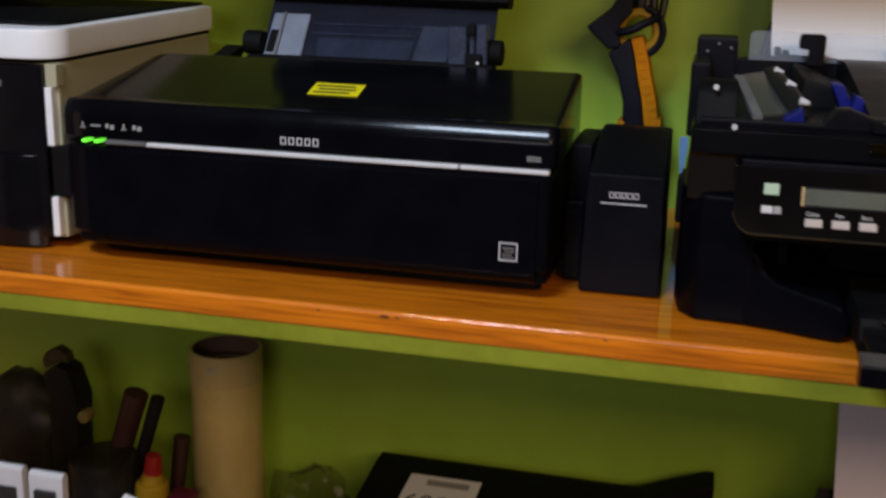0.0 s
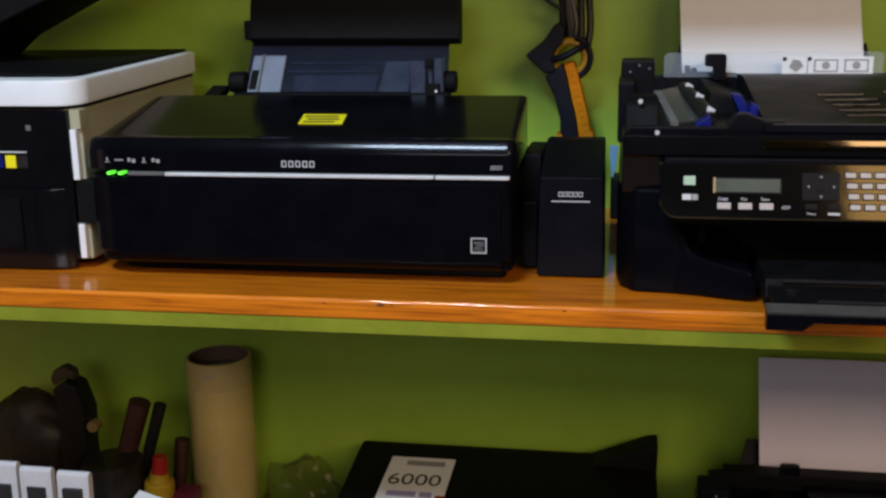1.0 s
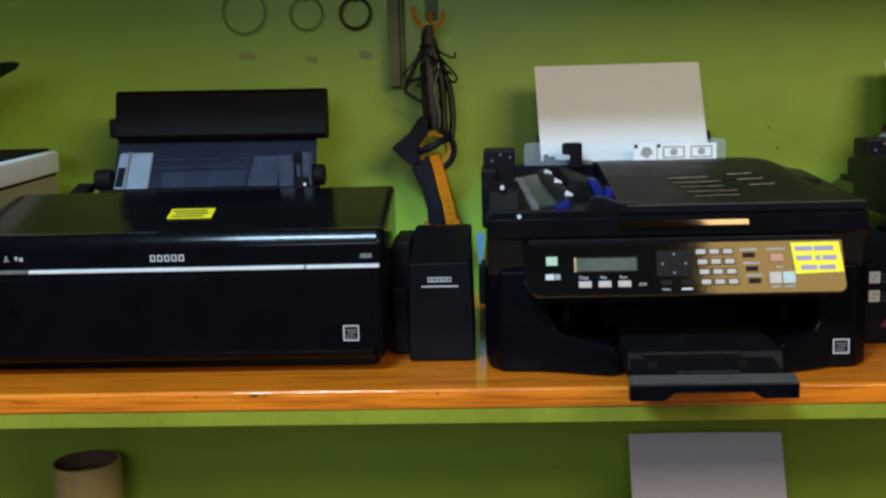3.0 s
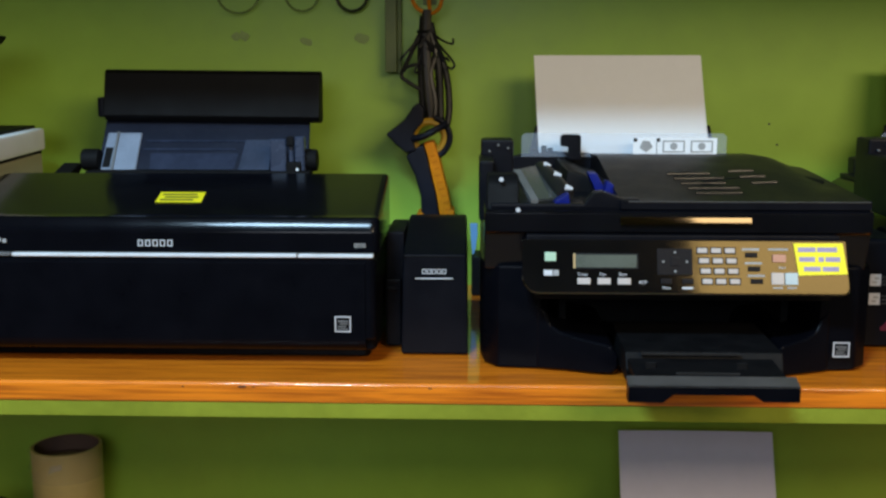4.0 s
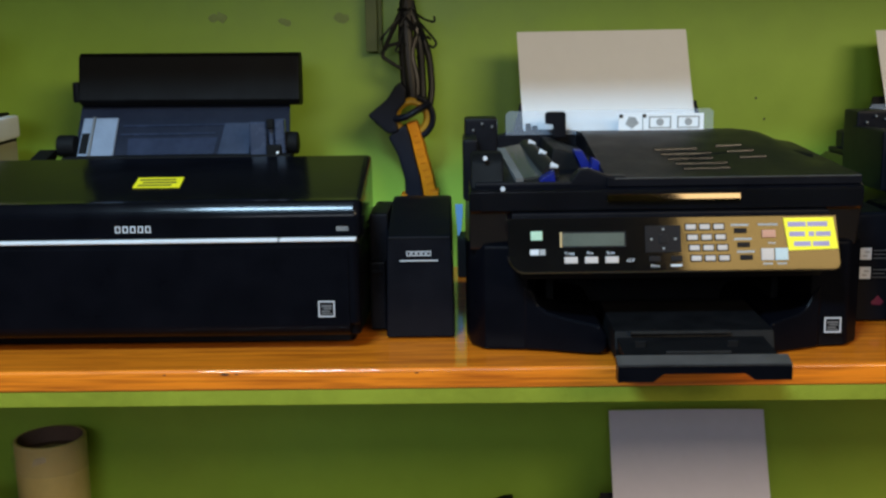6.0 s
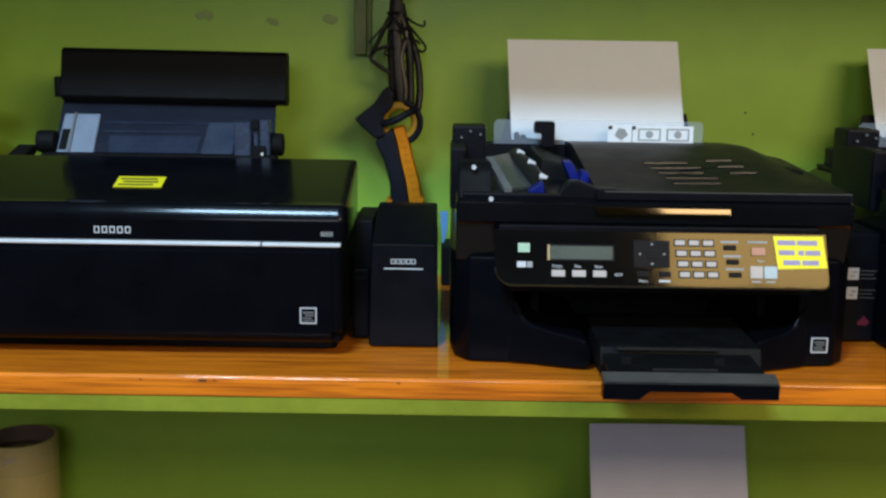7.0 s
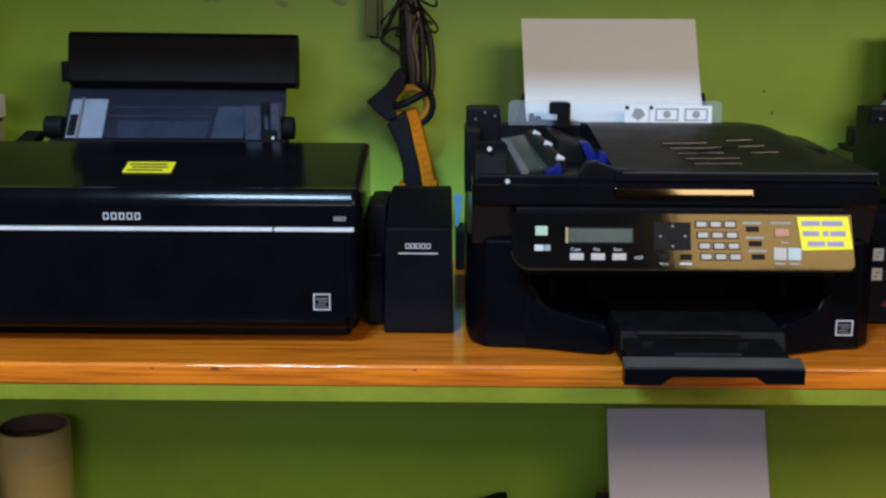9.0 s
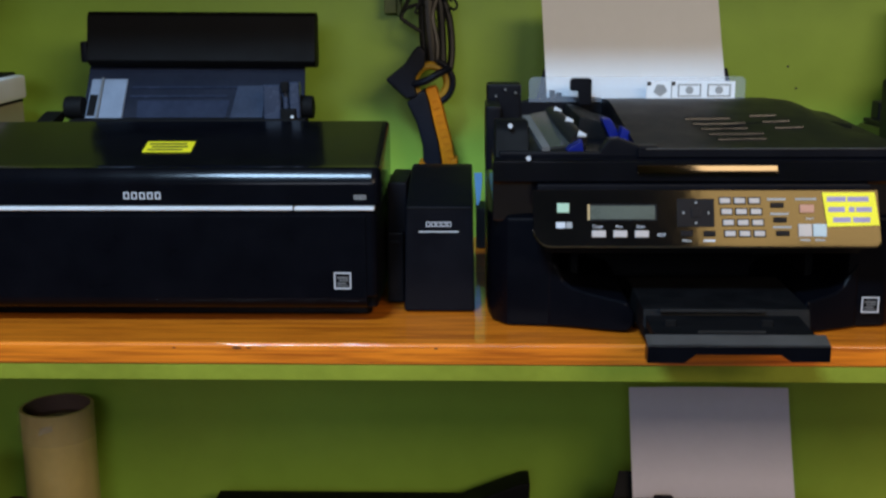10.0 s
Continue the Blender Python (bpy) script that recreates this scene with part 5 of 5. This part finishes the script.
def flat_printer():
    pr = thing("flat_printer", (-0.045, 0.22, LOW), "low black printer with a paper price label on top", "printer")
    L, R, F, B, T = -0.257, 0.168, 0.02, 0.398, 0.852
    prof = [(F, LOW + 0.008), (F, 0.79), (F + 0.02, 0.81), (B - 0.03, T), (B - 0.008, T), (B, T - 0.008), (B, LOW + 0.008)]
    part("body", prism(prof, "x", L, R, 0.008, 3, 0.7), MATTE, pr, "matt black printer body")
    part("foot", box((L + 0.03, F + 0.03, LOW), (R - 0.03, B - 0.03, LOW + 0.009), 0.001), DARK, pr)
    fin = [(0.060, T - 0.01), (R, T - 0.012), (R + 0.001, T + 0.031), (R - 0.012, T + 0.030), (0.112, T + 0.012), (0.085, T + 0.001)]
    part("raised_cover", prism(fin, "y", B - 0.05, B - 0.004, 0.003), MATTE, pr, "raised black rear cover")

    def top(x, y, up=0.0):
        return Vector((x, y, 0.81 + (y - F - 0.02) * (T - 0.81) / (B - 0.03 - F - 0.02) + 0.0008 + up))
    lab = part("price_label", slab_mesh([top(-0.206, 0.20), top(-0.114, 0.20), top(-0.111, 0.343), top(-0.202, 0.343)], 0.0005), PAPER, pr, "white printed price label")
    m = Matrix(((1.0, 0, 0, -0.160), (0, 1, 0, 0.286), (0, 0.13, 1, top(0, 0.286).z + 0.0006), (0, 0, 0, 1)))
    part("label_number", words("6000", 0.038, m), INK, lab)
    for a, b, y, mm in ((-0.192, -0.152, 0.246, LILAC), (-0.147, -0.130, 0.246, LILAC), (-0.125, -0.113, 0.240, RED), (-0.186, -0.120, 0.222, GREYINK), (-0.178, -0.124, 0.322, GREYINK)):
        part("label_line", slab_mesh([top(a, y, 0.0006), top(b, y, 0.0006), top(b, y + 0.012, 0.0006), top(a, y + 0.012, 0.0006)], 0.0003), mm, lab)
    return pr


flat_printer()


def ink_boxes():
    tray = thing("storage_box", (-0.60, 0.13, LOW), "dark red open storage box with small cartons in it", "box")
    x0, x1, y0, y1, t, z = -0.80, -0.566, 0.058, 0.150, 0.004, 0.862
    for name, lo, hi in (("front", (x0, y0, LOW + 0.001), (x1, y0 + t, z)), ("back", (x0, y1 - t, LOW + 0.001), (x1, y1, z)),
                         ("side", (x0, y0 + t, LOW + 0.001), (x0 + t, y1 - t, z)), ("side", (x1 - t, y0 + t, LOW + 0.001), (x1, y1 - t, z)),
                         ("base", (x0 + t, y0 + t, LOW + 0.001), (x1 - t, y1 - t, LOW + 0.120))):
        part(name, box(lo, hi, 0.001, 1), MAROON, tray)
    for i, x in enumerate((-0.7175, -0.6690, -0.6205, -0.5730)):
        lean = 0.004 * (i % 2)
        zt = (0.926, 0.930, 0.927, 0.922)[i]
        ib = thing("ink_carton", (x, 0.11, LOW + 0.12), "small white ink carton with a black square window", "carton", "ink cartons")
        c = prism([(0.0825, LOW + 0.121), (0.0825 + lean, zt - 0.006), (0.0845 + lean, zt - 0.0015), (0.088 + lean, zt), (0.092 + lean, zt - 0.0015), (0.0945 + lean, zt - 0.006), (0.0945, LOW + 0.121)], "x", x, x + 0.0425, 0.0016, 2)
        part("carton", c, CARTON, ib)
        part("window", box((x + 0.009, 0.0805, 0.877), (x + 0.0345, 0.0860, 0.902), 0.0006, 1), INK, ib, "black square print")
        part("brand_dot", box((x + 0.008, 0.0808, 0.864), (x + 0.020, 0.085, 0.869), 0.0004, 1), YELLOW, ib)
        part("brand_line", box((x + 0.022, 0.0808, 0.863), (x + 0.040, 0.085, 0.867), 0.0004, 1), GREYINK, ib)
    return tray


ink_boxes()


def bottle():
    b = thing("glue_bottle", (-0.50, 0.262, LOW), "yellow glue bottle with a red cap", "bottle")
    part("body", cyl((-0.505, 0.262, LOW), (-0.500, 0.262, 0.831), 0.024, 0.021, 20, 0.006), AMBER, b)
    part("neck", cyl((-0.500, 0.262, 0.829), (-0.4985, 0.262, 0.844), 0.016, 0.012, 16, 0.002), AMBER, b)
    part("cap", cyl((-0.4985, 0.262, 0.842), (-0.496, 0.262, 0.868), 0.0125, 0.0095, 16, 0.002), RED, b, "red cap")
    return b


glue = bottle()
glue.location += Vector((-0.022, 0, 0))
bx = thing("tilted_carton", (-0.545, 0.22, LOW), "white carton tipped over among the clutter", "carton")
c = box((-0.033, -0.02, 0), (0.034, 0.02, 0.150), 0.0015)
c.transform(Matrix.Translation((-0.528, 0.205, LOW + 0.014)) @ Euler((radians(14), radians(17), 0)).to_matrix().to_4x4())
part("carton", c, PAPER, bx)
c = box((-0.0335, -0.0212, 0.085), (-0.022, -0.0195, 0.148), 0)
c.transform(Matrix.Translation((-0.528, 0.205, LOW + 0.014)) @ Euler((radians(14), radians(17), 0)).to_matrix().to_4x4())
part("yellow_edge", c, YELLOW, bx)
mb = box((-0.015, -0.03, 0), (0.015, 0.03, 0.128), 0.002)
mb.transform(Matrix.Translation((-0.497, 0.255, LOW + 0.003)) @ Euler((0, radians(7), radians(6))).to_matrix().to_4x4())
solid("dark_red_carton", mb, MAROON, "narrow dark red carton leaning by the tube", "carton")
bj = thing("small_can", (-0.425, 0.25, LOW), "short dark can with a pale blue rim", "can")
part("body", cyl((-0.432, 0.262, LOW), (-0.432, 0.262, 0.765), 0.040, seg=28, bevel=0.003), NAVY, bj)
part("rim", torus((-0.432, 0.262, 0.765), 0.0385, 0.0018, axis="z", n=32, k=8), GREY, bj)

pouch = thing("tool_pouch", (-0.66, 0.31, LOW), "black tool pouch standing upright", "pouch")
part("pouch", prism([(-0.680, LOW), (-0.640, LOW), (-0.641, 0.870), (-0.638, 0.915), (-0.650, 0.955), (-0.668, 0.962), (-0.688, 0.948), (-0.681, 0.920), (-0.682, 0.860)], "y", 0.285, 0.325, 0.006), CABLE, pouch)
part("strap_end", prism([(-0.690, 0.949), (-0.668, 0.9625), (-0.655, 0.960), (-0.657, 0.974), (-0.672, 0.982), (-0.688, 0.974), (-0.694, 0.962)], "y", 0.295, 0.315, 0.005), STRAP, pouch, "worn olive strap end")
part("toggle", cyl((-0.623, 0.290, 0.900), (-0.623, 0.272, 0.900), 0.0085, seg=16, bevel=0.003), TAPEPALE, pouch)
part("toggle_loop", pipe([(-0.640, 0.290, 0.905), (-0.632, 0.280, 0.909), (-0.623, 0.281, 0.902)], 0.0022, 8), CABLE, pouch)


def tool(name, a, b, r, material, label):
    tl = thing(name, (a[0], a[1], LOW), label, "tool")
    bm = bmesh.new()
    a, b = Vector(a), Vector(b)
    mid = a.lerp(b, 0.55)
    add_pipe(bm, [a, a.lerp(mid, 0.5), mid], r * 0.7, 10)
    part("shaft", bm, MIDGREY if material is not BROWN else BROWN, tl)
    part("handle", pipe([mid, mid.lerp(b, 0.3), mid.lerp(b, 0.8), b], r, 12, 1.15), material, tl)


tool("pliers", (-0.640, 0.30, LOW + 0.008), (-0.560, 0.30, 0.931), 0.0138, BROWN, "dark brown tool handle leaning up")
tool("screwdriver", (-0.600, 0.285, LOW + 0.006), (-0.527, 0.295, 0.931), 0.0080, CABLE, "thin black tool handle leaning up")
tool("hand_tool", (-0.53, 0.315, LOW + 0.008), (-0.514, 0.33, 0.864), 0.0095, BROWN, "short brown tool handle beside the tube")
jar = thing("plastic_jar", (-0.59, 0.255, LOW), "cloudy grey plastic jar holding tools", "jar")
part("jar", cyl((-0.590, 0.262, LOW), (-0.590, 0.262, 0.858), 0.040, 0.043, 24, 0.004), SMOKEBAG, jar)


def plastic_bag(at, size, seed, film, label, fine, rough, inside):
    """Crumpled film round a few odds and ends."""
    bag = thing("plastic_bag", (at[0], at[1], LOW), label, "bag", "plastic bags")
    part("film", crumple(at, size, seed, n=fine, rough=rough), film, bag, "crumpled film", sharp=0.7)
    for k, (dx, dz, w, h, m) in enumerate(inside):
        bm = box((-w / 2, -0.012, 0), (w / 2, 0.012, h), 0.003)
        bm.transform(Matrix.Translation((at[0] + dx, at[1] + 0.01 * (k - 1), LOW + dz)) @ Euler((0, radians(23 * (k - 1)), 0)).to_matrix().to_4x4())
        part("content", bm, m, bag)


plastic_bag((-0.762, 0.335, LOW + 0.125), (0.108, 0.06, 0.142), 3.1, SMOKEBAG, "crumpled grey plastic bag of odds and ends", 4, 0.085,
            ((-0.03, 0.01, 0.04, 0.13, BROWN), (0.0, 0.01, 0.05, 0.17, MATTE), (0.03, 0.01, 0.035, 0.11, MIDGREY)))
plastic_bag((-0.330, 0.33, LOW + 0.075), (0.085, 0.055, 0.090), 8.4, BAG, "crumpled clear plastic bag beside the tube", 4, 0.30,
            ((-0.03, 0.01, 0.04, 0.08, STRAP), (0.0, 0.01, 0.05, 0.075, TAPE), (0.03, 0.01, 0.035, 0.06, STRAP)))
